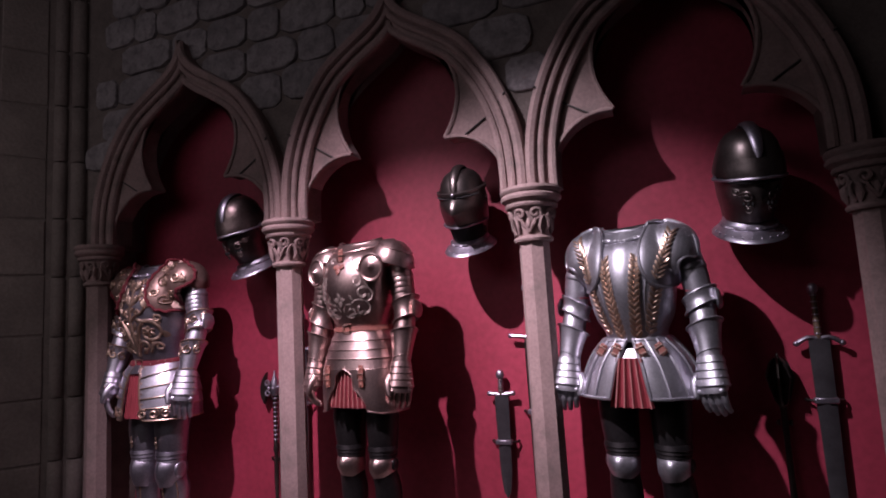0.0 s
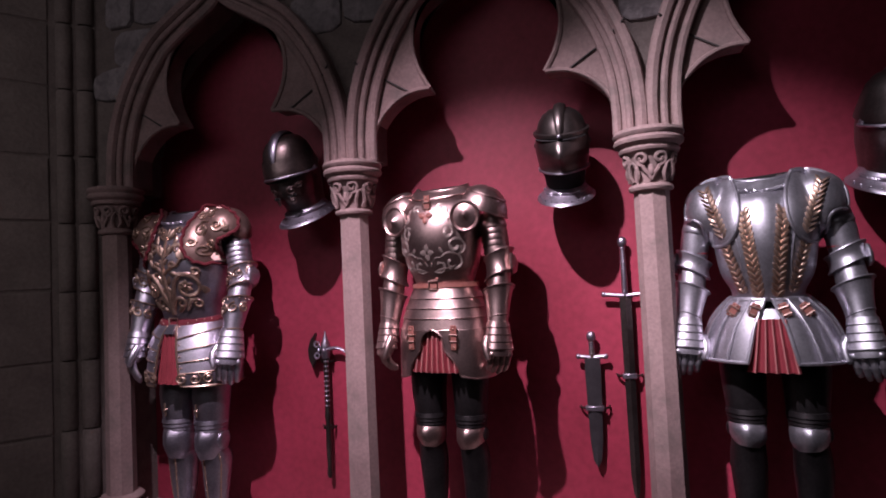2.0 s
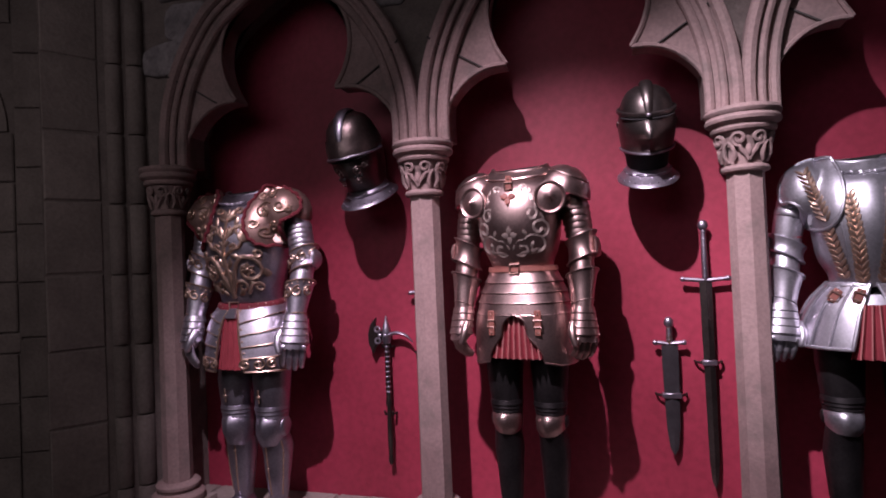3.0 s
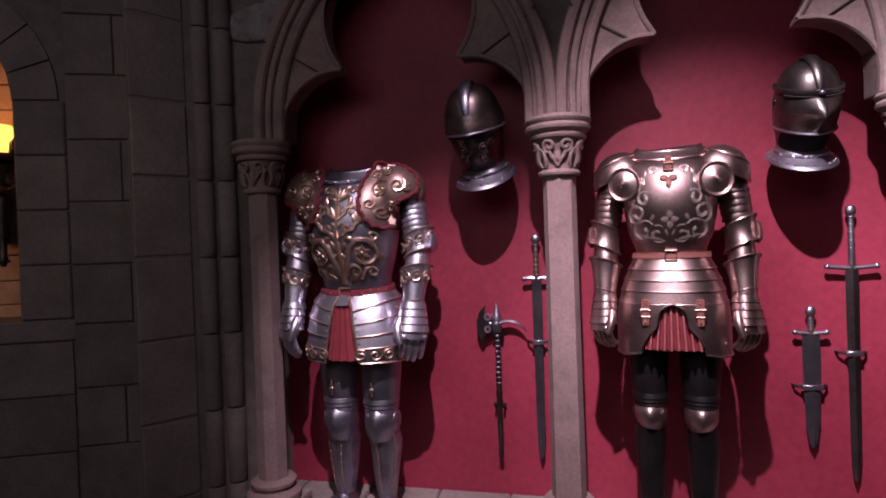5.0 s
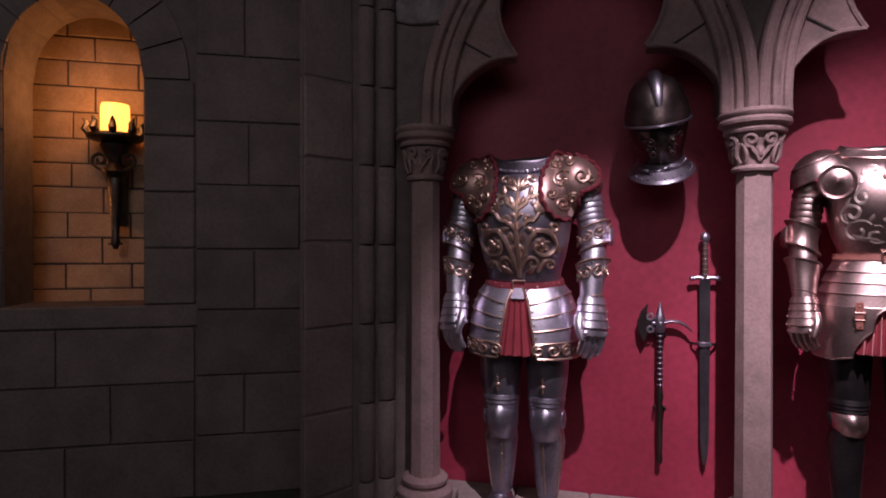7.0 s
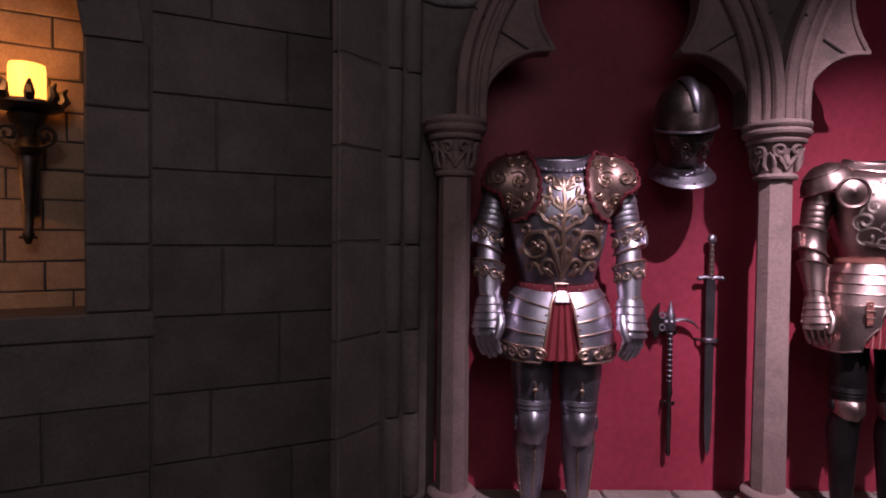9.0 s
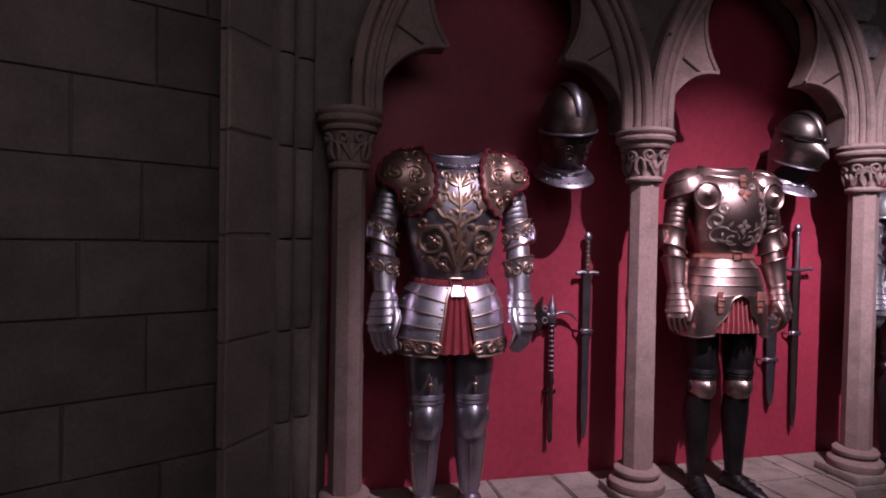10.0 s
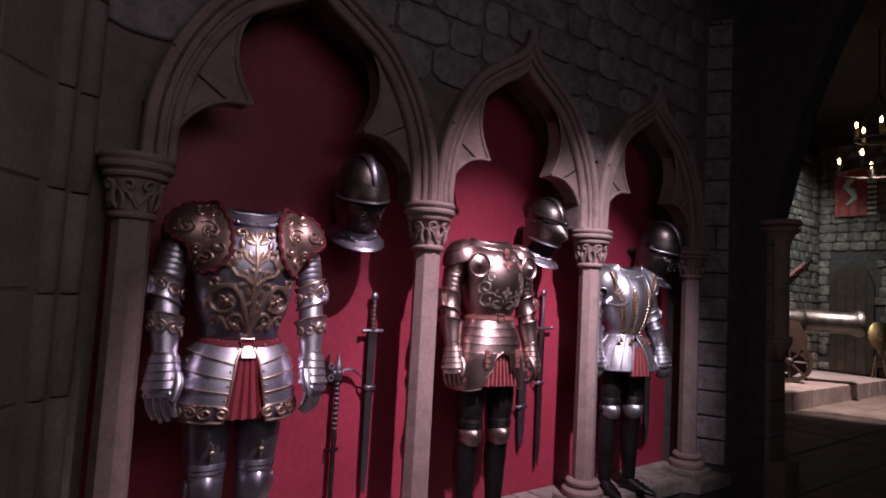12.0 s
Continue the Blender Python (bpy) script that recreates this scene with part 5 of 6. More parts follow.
# browned suit
def browned_suit():
    th = base_suit(0.442, -0.012, -8, "headless browned steel suit of armour with leather belt", 0.92, 0.97, 0.985)
    zw, zn = 1.200, 1.660
    t = chest(zw, zn, 0.98, 1.02, 0.94, 0.134, 0.030)
    h = Torso([(0.80, 0.0, 0.226, 0.165, 2.3), (0.90, 0.0, 0.226, 0.168, 2.3), (1.0, 0.0, 0.220, 0.166, 2.3), (1.08, 0.0, 0.204, 0.156, 2.2), (1.15, 0.0, 0.176, 0.138, 2.15), (1.20, 0.0, 0.154, 0.122, 2.1), (1.23, 0.0, 0.150, 0.120, 2.1)])
    Z = lambda z: zw + (z - 1.09) * (zn - zw) / 0.458
    breast = part("breastplate", t.mesh(ridge=0.003), BRONZE, th, "browned breastplate with pale etched foliage")
    neck(th, t, BRONZE)
    part("collar_plate", t.mesh(1.602, zn, 0.004, steps=10), BRONZE, th)
    part("collar_edge", tube([(x, t.front(x, 1.598 + 0.9 * x * x, 0.003), 1.590 + 1.0 * x * x) for x in np.linspace(-0.155, 0.155, 25)], 0.0055, 6), BRONZE, th)
    sets = [((0.045, 1.185), 0.034, 1.2, 1.3), ((0.105, 1.20), 0.040, 2.6, -1.1), ((0.125, 1.27), 0.033, -1.2, 1.15), ((0.098, 1.325), 0.024, 2.2, -1.1), ((0.112, 1.385), 0.022, -1.0, 1.1), ((0.06, 1.43), 0.016, 0.5, 1.0)]
    for (cx, cz), r, a0, w in sets:
        for s in (-1, 1):
            sp = spiral(cx, Z(cz), r * 1.18, r * 0.28, a0, w, 20)
            part("etched_scroll", scroll_on(t, [(s * x, z) for x, z in sp], 0, -0.0004, 0.10, 6, list(np.linspace(0.006, 0.012, len(sp)))), ETCH, breast)
    for s in (-1, 1):
        for cx, cz, a, ln, w in ((0.03, 1.16, 0.2, 0.06, 0.008), (0.07, 1.155, 0.5, 0.06, 0.008), (0.14, 1.22, 1.3, 0.05, 0.008), (0.15, 1.30, 1.8, 0.04, 0.007), (0.12, 1.345, 1.5, 0.035, 0.006), (0.075, 1.235, 2.0, 0.03, 0.008), (0.1, 1.41, 1.9, 0.03, 0.006), (0.008, 1.175, 1.2, 0.03, 0.006)):
            part("etched_leaf", leaf_shape(s * cx, Z(cz), a if s > 0 else math.pi - a, ln, w, t, 0.001, 0.0015), ETCH, breast)
    for a in range(4):
        part("etched_star", leaf_shape(0, Z(1.24), a * math.pi / 2, 0.036, 0.012, t, 0.001, 0.0015), ETCH, breast)
    strap(th, 0.0, t.front(0, 1.565, 0.016), 1.560, 0.085)
    for a in (-0.5 * math.pi, 0.15, math.pi - 0.15):
        part("pendant_leaf", leaf_shape(0, 1.512, a, 0.036, 0.013, t, 0.006, 0.004), LEATHER, th)
    def belt(u, v):
        return h.point(2 * math.pi * u, 1.198 + 0.021 * v, 0.012)
    part("belt", shell(belt, 60, 2, 0.008), LEATHER, th, "red-brown leather waist belt")
    part("belt_buckle", moved(tube([(-0.022, 0, 0.019), (0.022, 0, 0.019), (0.022, 0, -0.019), (-0.022, 0, -0.019), (-0.022, 0, 0.019)], 0.005, 6), pose(0, h.front(0, 1.21, 0.017), 1.209)), COPPER, th)
    # waist lames
    zs = (1.198, 1.158, 1.115, 1.072, 1.022)
    for k in range(4):
        def lame(u, v, k=k):
            return h.point(2 * math.pi * u, zs[k + 1] - 0.006 + (zs[k] - zs[k + 1] + 0.008) * v, 0.010 - 0.005 * v ** 0.6)
        lam = part("skirt_lame", shell(lame, 64, 4, 0.006), BRONZE, th)
        part("rolled_edge", tube([lame(i / 64, 0.0) for i in range(65)], 0.0026, 6, cap=False), BRONZE, lam)
    # hip plates with a trefoil notch in front
    notch = lambda z: float(np.interp(z, (0.805, 0.83, 0.86, 0.895, 0.92, 0.94, 0.965, 0.99, 1.008, 1.018), (0.118, 0.116, 0.106, 0.084, 0.062, 0.056, 0.054, 0.046, 0.028, 0.004)))
    for s in (-1, 1):
        aend = math.pi / 2 - 0.02 if s > 0 else -1.5 * math.pi + 0.02
        def tasset(u, v):
            z = 0.806 + 0.216 * v
            x = min(0.97, notch(z) / h.at(z)[2])
            a = -math.pi / 2 + s * math.asin(x)
            return h.point(a + (aend - a) * u, z + 0.014 * max(0, 1 - u * 8) * (1 - v), 0.011)
        tas = part("tasset", shell(tasset, 34, 22, 0.007), BRONZE, th)
        part("rolled_edge", tube([tasset(0.0, k / 30) for k in range(30, -1, -1)] + [tasset(i / 24, 0.0) for i in range(1, 25)], 0.0048, 6), BRONZE, tas)
        strap(th, s * 0.108, h.front(0.108, 0.985, 0.017), 0.985, 0.105)
        S = Shoulder(t, 0.202, 1.524, 0.120, 0.112, 0.120)
        p = part("pauldron", S.dome(s, grow=1.0, t1=1.25), BRONZE, th)
        for k, (t0, t1, g0, g1) in enumerate(((0.15, 0.85, 1.035, 1.05), (0.75, 1.45, 1.025, 1.045))):
            part("shoulder_lame", loft([[S.point(s, t0 + (t1 - t0) * i / 6, -math.pi * 1.05 + 1.25 * math.pi * j / 26, g0 + (g1 - g0) * i / 6 + 0.018 * (abs(((j / 26 * 5) % 1.0) - 0.5) < 0.1)) for j in range(27)] for i in range(7)], closed=False), BRONZE, p)
            part("rim", tube([S.point(s, t1, -math.pi * 1.05 + 1.25 * math.pi * j / 26, g1) for j in range(27)], 0.005, 6), BRONZE, p)
        part("disc", moved(lathe([(0.0, 0.038), (0.005, 0.035), (0.014, 0.024), (0.030, 0.016), (0.048, 0.010), (0.054, 0.008), (0.058, 0.013), (0.064, 0.016), (0.069, 0.012), (0.070, 0.004), (0.066, 0.0), (0.0, -0.004)], 36), pose(0.180 * s, -0.142, 1.500, 88, 0, 12 * s)), BRONZE, th, "round domed armpit disc")
        arm(th, s, (0.246, 0.012, 1.515), (0.280, 0.004, 1.285), (0.285, -0.070, 1.022), BRONZE, "lames", None, 0.6, 40)
        leg(th, s, 0.100, 0.82, 0.545, BRONZE, SHADEDLEGSTEEL, None, 1.0, 22 if s > 0 else 10)
    pleats(th, -0.115, 0.115, 0.835, 1.02, CLOTH, lambda x: -0.163 + 0.6 * x * x, 8, PALECLOTH, 0.75)
    part("trunk_lining", h.mesh(0.83, 1.2, -0.022), BLACK, th)


# laurel suit
def laurel_suit():
    th = base_suit(1.75, 0.03, -12, "headless grey steel suit of armour with gilt laurel leaves", 0.97, 0.97, 0.985)
    zw, zn = 1.095, 1.600
    t = chest(zw, zn, 0.94, 1.0, 0.88, 0.118, 0.034)
    h = Torso([(0.84, 0.0, 0.252, 0.196, 2.1), (0.90, 0.0, 0.244, 0.188, 2.1), (0.98, 0.0, 0.222, 0.168, 2.1), (1.04, 0.0, 0.192, 0.146, 2.1), (1.08, 0.0, 0.158, 0.122, 2.1), (1.105, 0.0, 0.135, 0.112, 2.1), (1.14, 0.0, 0.132, 0.112, 2.1)])
    Z = lambda z: zw + (z - 1.09) * (zn - zw) / 0.458
    breast = part("breastplate", t.mesh(ridge=0.014), GREYSTEEL, th, "grey steel breastplate with gilt laurel branches")
    neck(th, t, GREYSTEEL)
    part("neck_cord", rope([(x, t.front(x, 1.525 + 1.6 * x * x, 0.006), 1.518 + 2.0 * x * x) for x in np.linspace(-0.115, 0.115, 11)], 0.0075, 16), GREYSTEEL, th)

    def branch(x0, z0, x1, z1, count, size):
        base = math.atan2(z1 - z0, x1 - x0)
        for k in range(count):
            u = (k + 0.3) / count
            x, z = x0 + (x1 - x0) * u, z0 + (z1 - z0) * u
            for w in (-1, 1):
                part("laurel_leaf", leaf_shape(x, z, base + w * 0.62, size, size * 0.25, t, 0.005, 0.007), GOLD, breast)
    for s in (-1, 1):
        branch(s * 0.030, Z(1.095), s * 0.070, Z(1.405), 14, 0.040)
        branch(s * 0.082, Z(1.11), s * 0.142, Z(1.30), 9, 0.034)
        part("breast_edge", scroll_on(t, [(s * (0.075 + 0.018 * k / 6 + 0.03 * (k / 6) ** 2), Z(1.12 + 0.05 * k)) for k in range(7)], 0.003, 0.002), GREYSTEEL, breast)
        S = Shoulder(t, 0.188, 1.462, 0.104, 0.110, 0.124)
        p = part("pauldron", S.dome(s, t1=1.62), GREYSTEEL, th)
        bm, edge = S.plate(s, [(0.108, 1.592), (0.090, 1.545), (0.080, 1.470), (0.090, 1.385), (0.125, 1.325), (0.172, 1.312), (0.208, 1.345), (0.222, 1.405), (0.252, 1.428), (0.284, 1.432), (0.286, 1.490), (0.262, 1.550), (0.215, 1.585), (0.165, 1.600)], 0.012)
        part("shoulder_plate", bm, GREYSTEEL, p)
        part("rolled_edge", tube(edge, 0.0068, 8, cap=False), GREYSTEEL, p)
        for k in range(10):
            u = k / 9
            cx, cz = 0.142 + 0.058 * u, 1.345 + 0.185 * u
            for w in (-1, 1):
                a = 1.25 + w * 0.65
                q = [(s * (cx + 0.038 * f * math.cos(a)), S.y(cx + 0.038 * f * math.cos(a), cz + 0.038 * f * math.sin(a), 0.020), cz + 0.038 * f * math.sin(a)) for f in (0.0, 0.35, 0.7, 1.0)]
                part("laurel_leaf", tube(q, [0.004, 0.0092, 0.0078, 0.002], 6, 0.6), GOLD, p)
        arm(th, s, (0.232, 0.010, 1.450), (0.274, 0.004, 1.245), (0.300, -0.075, 1.005), GREYSTEEL, "cloth", None, 0.45, -15)
        # flared skirt panel of four ribbed plates
        gap = lambda z: float(np.interp(z, (0.86, 1.0, 1.10), (0.080, 0.050, 0.012)))
        ang0 = lambda z: -math.pi / 2 + s * math.asin(min(0.9, gap(z) / h.at(z)[2]))
        aend = math.pi / 2 if s > 0 else -1.5 * math.pi
        cuts = (0.0, 0.105, 0.21, 0.315, 0.43, 0.6, 0.8, 1.0)
        def panel(u, v, g=0.008):
            z = 0.868 + 0.235 * v
            a = ang0(z)
            return h.point(a + (aend - a) * u, z, g)
        for i in range(7):
            def plate(u, v, i=i):
                return panel(cuts[i] + (cuts[i + 1] - cuts[i] + 0.012) * u, v, 0.008 + 0.010 * (1 - u) * (1 - 0.6 * v))
            pl = part("skirt_plate", shell(plate, 8, 10, 0.006), GREYSTEEL, th)
            part("plate_rib", tube([plate(0.03, v / 10) for v in range(11)], 0.005, 6), GREYSTEEL, pl)
        part("rolled_edge", tube([panel(0.0, 1 - v / 14, 0.018) for v in range(15)] + [panel(u / 40, 0.0, 0.018) for u in range(1, 41)], 0.0075, 8), GREYSTEEL, th)
        for xx, tl in ((0.052, 22), (0.125, 34)):
            strap(th, s * xx, h.front(xx, 1.06, 0.026), 1.062, 0.056, -s * tl)
        leg(th, s, 0.102, 0.88, 0.575, GREYSTEEL, SHADEDLEGSTEEL, None, 1.0, 20 if s > 0 else 8)
    part("waist_roll", shell(lambda u, v: h.point(2 * math.pi * u, 1.092 + 0.018 * v, 0.010 + 0.005 * math.sin(math.pi * v)), 50, 4, 0.008), GREYSTEEL, th)
    part("front_plate", shell(lambda u, v: h.point(radians(246 + 48 * u), 1.005 + 0.06 * v, 0.004), 10, 3, 0.006), GREYSTEEL, th)
    pleats(th, -0.090, 0.090, 0.832, 1.03, CLOTH, lambda x: -0.186 + 0.5 * x * x, 5, PALECLOTH, 0.6)
    part("trunk_lining", h.mesh(0.88, 1.09, -0.02), BLACK, th)


gilded_suit()
browned_suit()
laurel_suit()


# ---- helmets on the wall ----
def helmet(x, z, turn, nod, lean, mat, label, rim_mat, close_face, scale):
    """A visored helmet nodding forward from a wall peg; close_face: etched face under a peaked brow, else a pointed
    visor over a black plug for the shaded chin.
    """
    th = empty("knight_helmet", pose(x, 0.10, z, nod, lean, turn), label, "helmet", "helmets on the red wall")
    th.scale = scale
    rows = ((0.215, 0.01, 0.02, 0.02), (0.210, 0.01, 0.055, 0.065), (0.192, 0.01, 0.088, 0.105), (0.160, 0.008, 0.113, 0.135), (0.115, 0.004, 0.129, 0.154), (0.06, 0.002, 0.136, 0.163), (0.0, 0.004, 0.134, 0.160), (-0.06, 0.012, 0.124, 0.146), (-0.11, 0.02, 0.108, 0.122), (-0.15, 0.022, 0.100, 0.108))
    skull = part("skull", loft([oval(0, cy, zz, rx, ry, 34) for zz, cy, rx, ry in rows]), mat, th)
    part("crest", tube([(0, 0.006 + 0.176 * math.sin(a), 0.050 + 0.176 * math.cos(a)) for a in [-1.2 + 0.16 * k for k in range(16)]], [0.004 + 0.010 * math.sin(math.pi * k / 15) ** 0.5 for k in range(16)], 8, 2.2, up=(1, 0, 0)), rim_mat if close_face else mat, skull)

    def beak(z, rx, ry, cy, point, n=40):
        """A ring drawn to a point in front."""
        ring = []
        for px, py, pz in oval(0, cy, z, rx, ry, n):
            if py < cy:
                py -= point * max(0, 1 - abs(px) / (rx * 0.75)) ** 1.4
            ring.append((px, py, pz))
        return ring
    if close_face:
        brow = part("brow_plate", loft([beak(zz, rx, ry, -0.002, pt) for zz, rx, ry, pt in ((0.115, 0.131, 0.157, 0.0), (0.075, 0.141, 0.168, 0.010), (0.045, 0.146, 0.174, 0.018), (0.038, 0.146, 0.174, 0.018), (0.040, 0.136, 0.160, 0.006))], cap=False), mat, th)
        part("brow_edge", tube([(0.147 * math.cos(a), -0.002 + 0.176 * math.sin(a) - 0.018 * max(0, 1 - abs(math.cos(a)) / 0.75) ** 1.4, 0.040 - 0.018 * abs(math.cos(a)) ** 2) for a in [math.pi + math.pi * k / 30 for k in range(31)]], 0.0065, 7), rim_mat, brow)
        visor = part("visor", loft([beak(zz, rx, ry, -0.004, pt) for zz, rx, ry, pt in ((0.030, 0.134, 0.158, 0.004), (-0.01, 0.132, 0.158, 0.022), (-0.05, 0.124, 0.152, 0.034), (-0.09, 0.112, 0.138, 0.022), (-0.13, 0.102, 0.122, 0.0), (-0.150, 0.100, 0.114, 0.0))]), DARKMETAL, th, "dark etched face plate")
        # solid black bar draws the dark of the eye slit
        part("eye_slit", tube([(0.137 * math.cos(a), -0.004 + 0.160 * math.sin(a) - 0.012, 0.022) for a in [math.pi + 0.35 + (math.pi - 0.7) * k / 20 for k in range(21)]], 0.008, 6, 0.6), BLACK, visor, "black bar standing in for the shaded eye slit")
        for s in (-1, 1):
            for cx, cz, r in ((0.05, -0.035, 0.024), (0.085, -0.02, 0.016), (0.045, -0.085, 0.018)):
                part("relief", tube([(s * u, -0.006 - 0.160 * math.sqrt(max(0.05, 1 - (u / 0.135) ** 2)) - 0.030 * max(0, 1 - u / 0.09), zz) for u, zz in spiral(cx, cz, r, 0.005, 0.5, 1.3, 16)], 0.0035, 6), mat, visor)
            for k in range(3):
                # black beads draw the dark of the holes
                part("breath_hole", ball((s * (0.03 + 0.016 * k), -0.176 + 0.006 * k, -0.062), 0.005, 0.008, 0.009, 8, 6), BLACK, visor)
            part("pivot", ball((s * 0.140, -0.01, 0.03), 0.008, 0.018, 0.018, 12, 8), rim_mat, th)
        zb = -0.150
    else:
        band = part("brow_band", loft([beak(zz, 0.131 + g, 0.156 + g, 0.0, 0.006) for zz, g in ((0.098, 0.0), (0.102, 0.012), (0.116, 0.012), (0.120, 0.0))], cap=False), mat, th)
        # black bar on the surface for the slit's inner shade
        part("eye_slit", tube([(0.140 * math.cos(a), 0.167 * math.sin(a), 0.092) for a in [math.pi + 0.5 + (math.pi - 1.0) * k / 20 for k in range(21)]], 0.006, 6, 0.7), BLACK, band, "black bar standing in for the shaded eye slit")
        part("brow_rivet", ball((0, -0.178, 0.110), 0.012, 0.008, 0.010, 10, 8), rim_mat, band)
        visor = part("visor", loft([beak(zz, rx, ry, cy, pt) for zz, rx, ry, cy, pt in ((0.090, 0.133, 0.158, 0.0, 0.012), (0.055, 0.139, 0.166, -0.002, 0.066), (0.02, 0.138, 0.166, -0.004, 0.078), (-0.02, 0.133, 0.164, -0.004, 0.038), (-0.055, 0.126, 0.160, -0.004, 0.018), (-0.062, 0.128, 0.164, -0.004, 0.016), (-0.058, 0.118, 0.150, -0.004, 0.010))], cap=False), mat, th)
        part("visor_edge", tube([(0.130 * math.cos(a), -0.004 + 0.166 * math.sin(a) - 0.014 * max(0, 1 - abs(math.cos(a)) / 0.75), -0.062) for a in [math.pi + math.pi * k / 26 for k in range(27)]], 0.006, 7), rim_mat, visor)
        # solid black plug in place of the shaded hollow below the visor
        part("face_shade_plug", loft([oval(0, 0.0, zz, rx, ry, 30) for zz, rx, ry in ((-0.055, 0.117, 0.148), (-0.11, 0.106, 0.130), (-0.155, 0.100, 0.115))]), BLACK, th, "black plug standing in for the shaded open face")
        for s in (-1, 1):
            part("pivot", ball((s * 0.138, 0.0, 0.05), 0.008, 0.016, 0.016, 12, 8), mat, th)
        zb = -0.150
    # neck guard: a collar that flares into a broad rim
    rows = ((zb + 0.006, 0.012, 0.101, 0.112), (zb - 0.012, 0.006, 0.106, 0.122), (zb - 0.030, -0.004, 0.118, 0.146), (zb - 0.046, -0.014, 0.138, 0.176), (zb - 0.056, -0.020, 0.152, 0.196), (zb - 0.061, -0.021, 0.153, 0.198), (zb - 0.058, -0.019, 0.146, 0.188), (zb - 0.036, 0.0, 0.105, 0.125))
    guard = part("neck_guard", loft([oval(0, cy, zz, rx, ry, 38) for zz, cy, rx, ry in rows], cap=False), rim_mat, th, "flared pale neck guard")
    part("guard_cord", rope([(0.114 * math.cos(a), -0.002 + 0.138 * math.sin(a), zb - 0.022) for a in [math.pi + math.pi * k / 10 for k in range(11)]], 0.007, 18), rim_mat, guard)
    for j in range(13):
        a = -math.pi + math.pi * j / 12
        part("rivet", ball((0.140 * math.cos(a), -0.014 + 0.180 * math.sin(a), zb - 0.045), 0.0045, 0.0045, 0.0045, 6, 5), rim_mat, guard)
    part("wall_peg", tube([(0, 0.10, 0.0), (0, 0.26, -0.09)], 0.02, 8), IRON, th)


helmet(-0.37, 2.025, -3, 26, -6, HELMBROWN, "dark close helmet with bright crest and etched face", DULL, True, (0.95, 0.92, 1.0))
helmet(0.985, 2.005, 0, 23, 0, DARKMETAL, "dark open helmet with pointed visor and pale neck guard", DULL, False, (0.85, 0.88, 0.92))
helmet(2.25, 1.97, 8, 22, 0, DARKMETAL, "dark ridged helmet with flared neck guard on the red wall", DULL, True, (0.95, 0.95, 1.04))


# ---- weapons on the wall ----
def hooks(th, xs, z, w=0.03):
    for x in xs:
        part("hook", tube([(x, 0.0, z), (x, -0.05, z), (x, -0.06, z + 0.02)], 0.006, 6), IRON, th)


def sword(name, x, z_top, z_tip, width, guard, label, blade_mat, band_at, sheathed=True):
    th = empty(name, pose(x, BACK, 0, 0, 0, 0), label, "sword", "weapons on the red wall")
    zg = z_top - guard[0]
    y = -0.045
    part("blade" if not sheathed else "scabbard", loft([[(-w, y, z), (0, y - tk, z), (w, y, z), (0, y + tk, z)] for z, w, tk in ((zg, width, 0.012), (zg - 0.1, width, 0.012), (z_tip + 0.12, width * 0.8, 0.010), (z_tip + 0.03, width * 0.5, 0.008), (z_tip, 0.003, 0.003))]), blade_mat, th)
    part("grip", moved(lathe([(0.011, zg), (0.014, zg + 0.03), (0.012, (zg + z_top) / 2), (0.010, z_top - 0.04)], 12), pose(0, y, 0)), WOOD if sheathed else DULL, th)
    for k in range(7):
        part("grip_wire", moved(lathe([(0.0135, -0.003), (0.0145, 0.0), (0.0135, 0.003)], 10, cap=False), pose(0, y, zg + 0.02 + (z_top - zg - 0.07) * k / 6)), DULL, th)
    part("pommel", ball((0, y, z_top - 0.022), 0.022, 0.018, 0.026, 14, 10), DULL, th)
    g = guard[1]
    part("guard", tube(smooth_path([(-g, y, zg + guard[2]), (-g * 0.5, y, zg + 0.004), (0, y, zg), (g * 0.5, y, zg + 0.004), (g, y, zg + guard[2])], 4), 0.010, 8), DULL, th)
    for s in (-1, 1):
        part("guard_knob", ball((s * g, y, zg + guard[2]), 0.013, 0.012, 0.013, 10, 8), DULL, th)
    for z in band_at:
        part("band", box(-width - 0.006, width + 0.006, y - 0.016, y + 0.016, z - 0.012, z + 0.012, 0.004, 1), DULL, th)
        for s in (-1, 1):
            part("hook", tube([(s * (width + 0.004), y, z), (s * (width + 0.028), y + 0.02, z), (s * (width + 0.03), 0.0, z)], 0.006, 6), IRON, th)


sword("longsword", -0.135, 1.545, 0.445, 0.024, (0.215, 0.058, 0.0), "longsword in a black scabbard hung on the red wall", SCABBARD, (1.02,))
sword("longsword", 1.215, 1.62, 0.42, 0.026, (0.27, 0.095, 0.008), "long straight sword hung upright on the red wall", DARKMETAL, (0.98,), False)
sword("dagger", 1.05, 1.185, 0.56, 0.036, (0.12, 0.062, 0.006), "dagger in a dark scabbard with steel fittings on the red wall", SCABBARD, (0.83,))
sword("broadsword", 2.47, 1.525, 0.45, 0.040, (0.235, 0.085, -0.02), "broadsword in a dark scabbard hung on the red wall", SCABBARD, (1.03,))


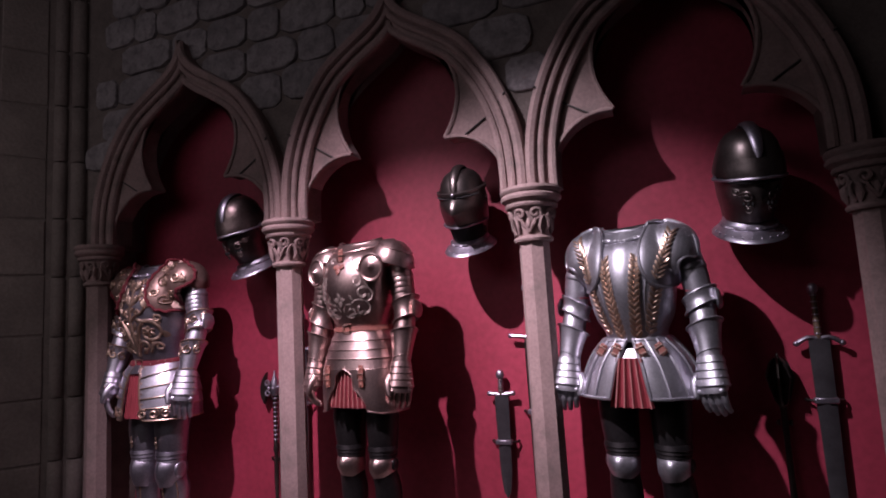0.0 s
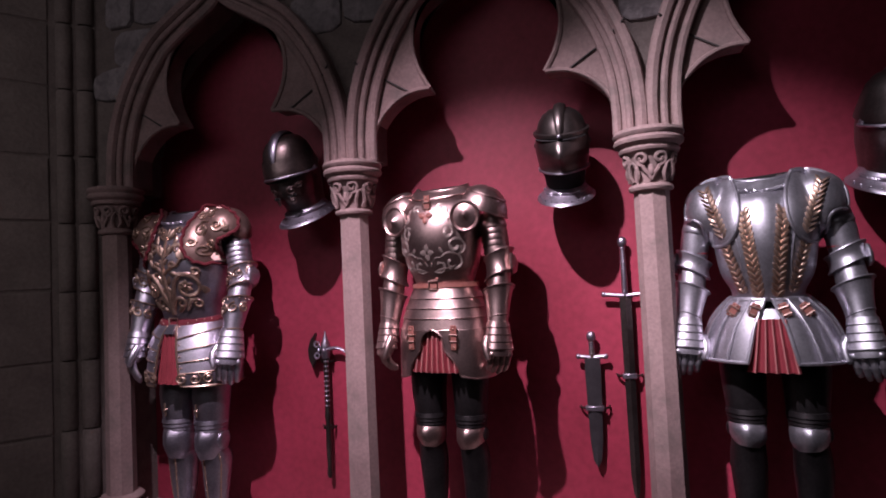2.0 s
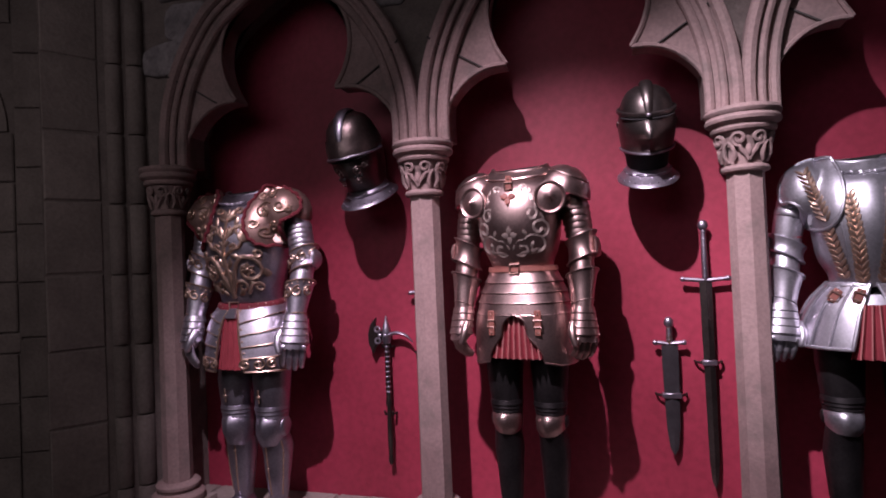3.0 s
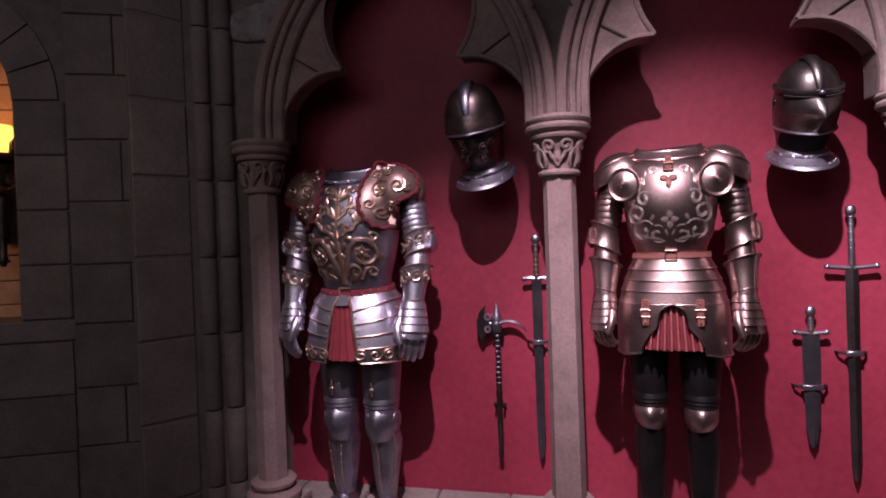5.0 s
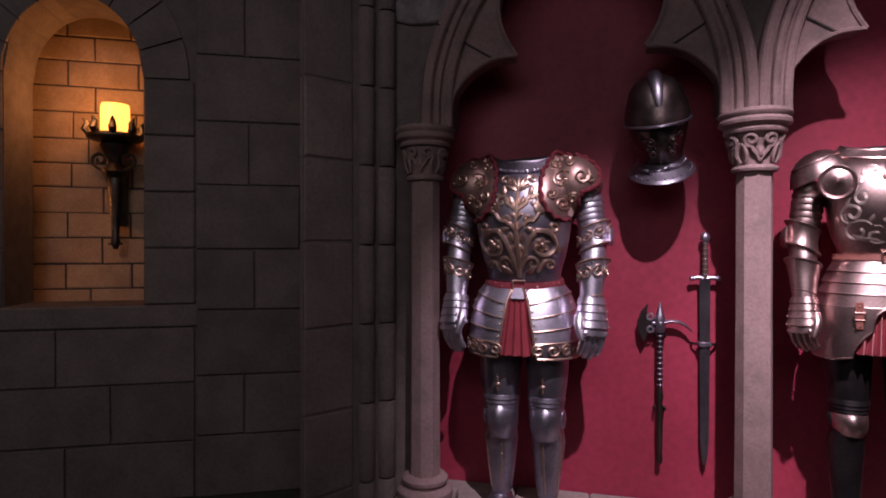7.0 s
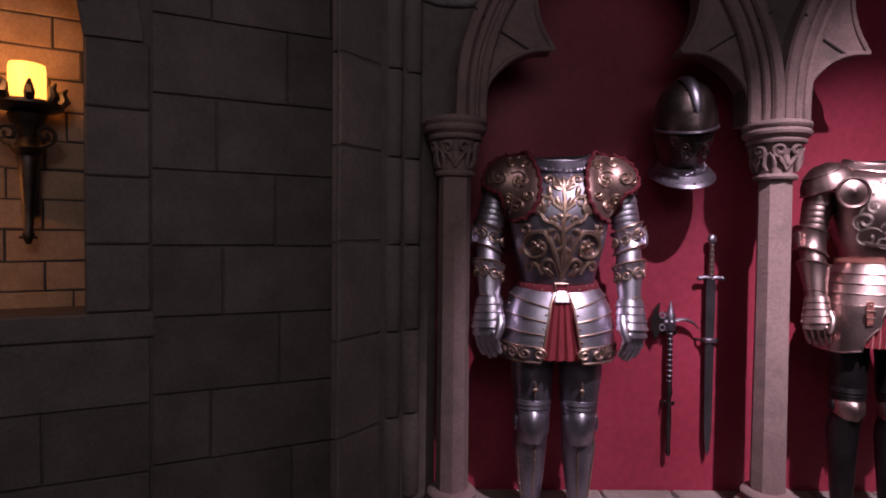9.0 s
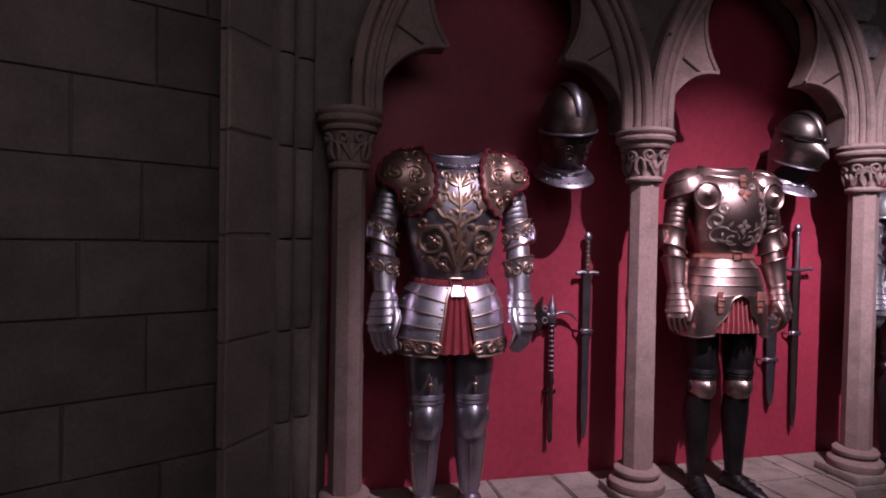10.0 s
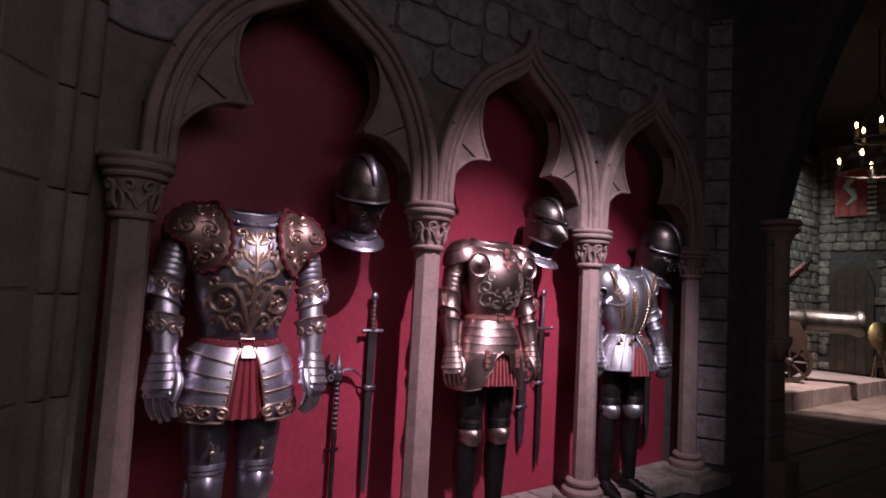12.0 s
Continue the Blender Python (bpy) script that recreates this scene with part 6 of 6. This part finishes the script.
def battle_axe():
    th = empty("battle_axe", pose(-0.335, BACK, 0), "dark battle axe with crescent blade on the red wall", "axe", "weapons on the red wall")
    y = -0.05
    part("haft", moved(lathe([(0.006, 0.44), (0.014, 0.46), (0.011, 0.50), (0.014, 0.60), (0.012, 0.74), (0.018, 0.76), (0.013, 0.79), (0.012, 1.16)], 12), pose(0, y, 0)), IRON, th)
    for k in range(10):
        part("haft_ring", moved(lathe([(0.0125, -0.004), (0.016, 0.0), (0.0125, 0.004)], 10, cap=False), pose(0, y, 0.82 + 0.026 * k)), DULL, th)
    part("blade", slab([(-0.015, 1.09), (-0.05, 1.075), (-0.075, 1.02), (-0.098, 1.07), (-0.102, 1.12), (-0.085, 1.17), (-0.055, 1.205), (-0.062, 1.15), (-0.035, 1.135), (-0.015, 1.135)], y - 0.012, y + 0.012, 0.004), DARKMETAL, th, smooth=False)
    part("beak", tube(smooth_path([(0.01, y, 1.115), (0.06, y, 1.125), (0.11, y, 1.11), (0.145, y, 1.075)], 4), [0.020, 0.018, 0.017, 0.016, 0.0155, 0.015, 0.014, 0.013, 0.012, 0.010, 0.008, 0.006, 0.003], 8, 0.6), DULL, th)
    part("socket", moved(lathe([(0.018, 1.07), (0.024, 1.09), (0.024, 1.14), (0.018, 1.16), (0.008, 1.19), (0.003, 1.215)], 12), pose(0, y, 0)), DULL, th)
    for cz in (1.085, 1.145):
        part("fret_ring", tube([(-0.045 + 0.014 * math.cos(a), y - 0.012, cz + 0.014 * math.sin(a)) for a in [2 * math.pi * k / 14 for k in range(15)]], 0.005, 6, cap=False), SILVER, th)
    for q in ((-0.03, 1.115), (0.0, 1.115)):
        part("stud", ball((q[0], y - 0.02, q[1]), 0.010, 0.008, 0.010, 8, 6), SILVER, th)
    hooks(th, (-0.022, 0.022), 0.70)
    hooks(th, (-0.022, 0.022), 1.05)


def mace():
    th = empty("flanged_mace", pose(2.305, BACK, 0), "dark flanged mace hung on the red wall", "mace", "weapons on the red wall")
    y = -0.05
    part("haft", moved(lathe([(0.016, 0.55), (0.013, 0.58), (0.013, 1.02)], 12), pose(0, y, 0)), IRON, th)
    for k in range(7):
        a = 2 * math.pi * k / 7
        bm = slab([(0.01, 1.0), (0.03, 1.03), (0.058, 1.13), (0.040, 1.19), (0.015, 1.215)], -0.004, 0.004)
        part("flange", moved(bm, Matrix.Translation((0, y, 0)) @ pose(0, 0, 0, 0, 0, math.degrees(a))), DARKMETAL, th, smooth=False)
    part("tip", moved(lathe([(0.016, 1.0), (0.02, 1.1), (0.016, 1.2), (0.004, 1.235)], 12), pose(0, y, 0)), DARKMETAL, th)
    hooks(th, (-0.024, 0.024), 0.93)


battle_axe()
mace()


# ---- separate stones of walls and floors ----
def field_stone(w, h, rnd, depth):
    """An irregular rounded block, centred, its face towards -y."""
    outline = []
    for k in range(16):
        a = 2 * math.pi * (k + 0.5) / 16
        c, s = math.cos(a), math.sin(a)
        q = (abs(c) ** 5 + abs(s) ** 5) ** 0.2
        outline.append((c / q * w * 0.5 * rnd.uniform(0.95, 1.02), s / q * h * 0.5 * rnd.uniform(0.95, 1.02)))
    rings = []
    for y, sc in ((0.04, 1.0), (-depth * 0.4, 1.0), (-depth * 0.85, 0.965), (-depth, 0.88)):
        rings.append([(x * sc, y + rnd.uniform(-0.003, 0.003), z * sc) for x, z in outline])
    return loft(rings)


def rubble_wall(parent, x0, x1, z0, z1, y, keep, seed, course=0.185, width=0.29, depth=0.03, mat=RUBBLE):
    rnd = random.Random(seed)
    z = z0
    while z < z1:
        h = course * rnd.uniform(0.8, 1.25)
        x = x0 - rnd.uniform(0, width)
        while x < x1:
            w = width * rnd.uniform(0.6, 1.45)
            cx, cz = x + w / 2, z + h / 2 + rnd.uniform(-0.008, 0.008)
            if keep(cx, cz, w, h):
                part("stone", moved(field_stone(w * 0.985, h * 0.975, rnd, depth * rnd.uniform(0.7, 1.2)), pose(cx, y, cz, 0, rnd.uniform(-3, 3), 0)), mat, parent)
            x += w
        z += h


rubble_wall(spandrel, -1.5, 2.75, 2.34, 4.3, 0.035, lambda x, z, w, h: COLS[0] < x < COLS[-1] and z > max(arch_top(x - w * 0.3), arch_top(x + w * 0.3), arch_top(x)) - 0.035 - h * 0.25, 11)
rubble_wall(hall, 9.0, 13.0, 0.3, 5.0, 3.06, lambda x, z, w, h: x < 12.95, 12, 0.18, 0.25, 0.07, HALLSTONE)


def east_stones():
    rnd = random.Random(13)
    z = 0.3
    while z < 5.2:
        h = 0.19 * rnd.uniform(0.8, 1.2)
        y = 3.0
        while y > 0.6:
            w = 0.26 * rnd.uniform(0.65, 1.35)
            if not (1.85 < y - w / 2 < 2.85 and z < 2.75):
                part("stone", moved(field_stone(w * 0.98, h * 0.97, rnd, 0.05), Matrix.Translation((12.99, y - w / 2, z + h / 2)) @ pose(0, 0, 0, 0, 0, -90)), HALLSTONE, east_wall)
            y -= w
        z += h


east_stones()
rnd = random.Random(4)
x = 4.0
while x < 12.2:
    w = rnd.uniform(0.5, 0.8)
    part("edge_slab", box(x + 0.006, x + w - 0.006, 1.56, 2.15, 0.0, 0.30, 0.012, 1), LEDGESTONE, platform, smooth=False)
    part("top_slab", box(x + 0.006, x + w - 0.006, 2.16, 3.04, 0.2, 0.30, 0.01, 1), LEDGESTONE, platform, smooth=False)
    x += w
for i in range(22):
    for j in range(9):
        x0, y0 = -3.4 + i * 0.72, -4.3 + j * 0.66
        if y0 + 0.33 > 1.5 or (x0 < 3.0 and y0 + 0.4 > -0.35) or (x0 < -1.2 and y0 > -1.5):
            continue
        part("floor_slab", box(x0 + 0.005, x0 + 0.715, y0 + 0.005, y0 + 0.655, -0.05, 0.012 + rnd.uniform(-0.003, 0.003), 0.006, 1), FLOORSTONE, floor, smooth=False)
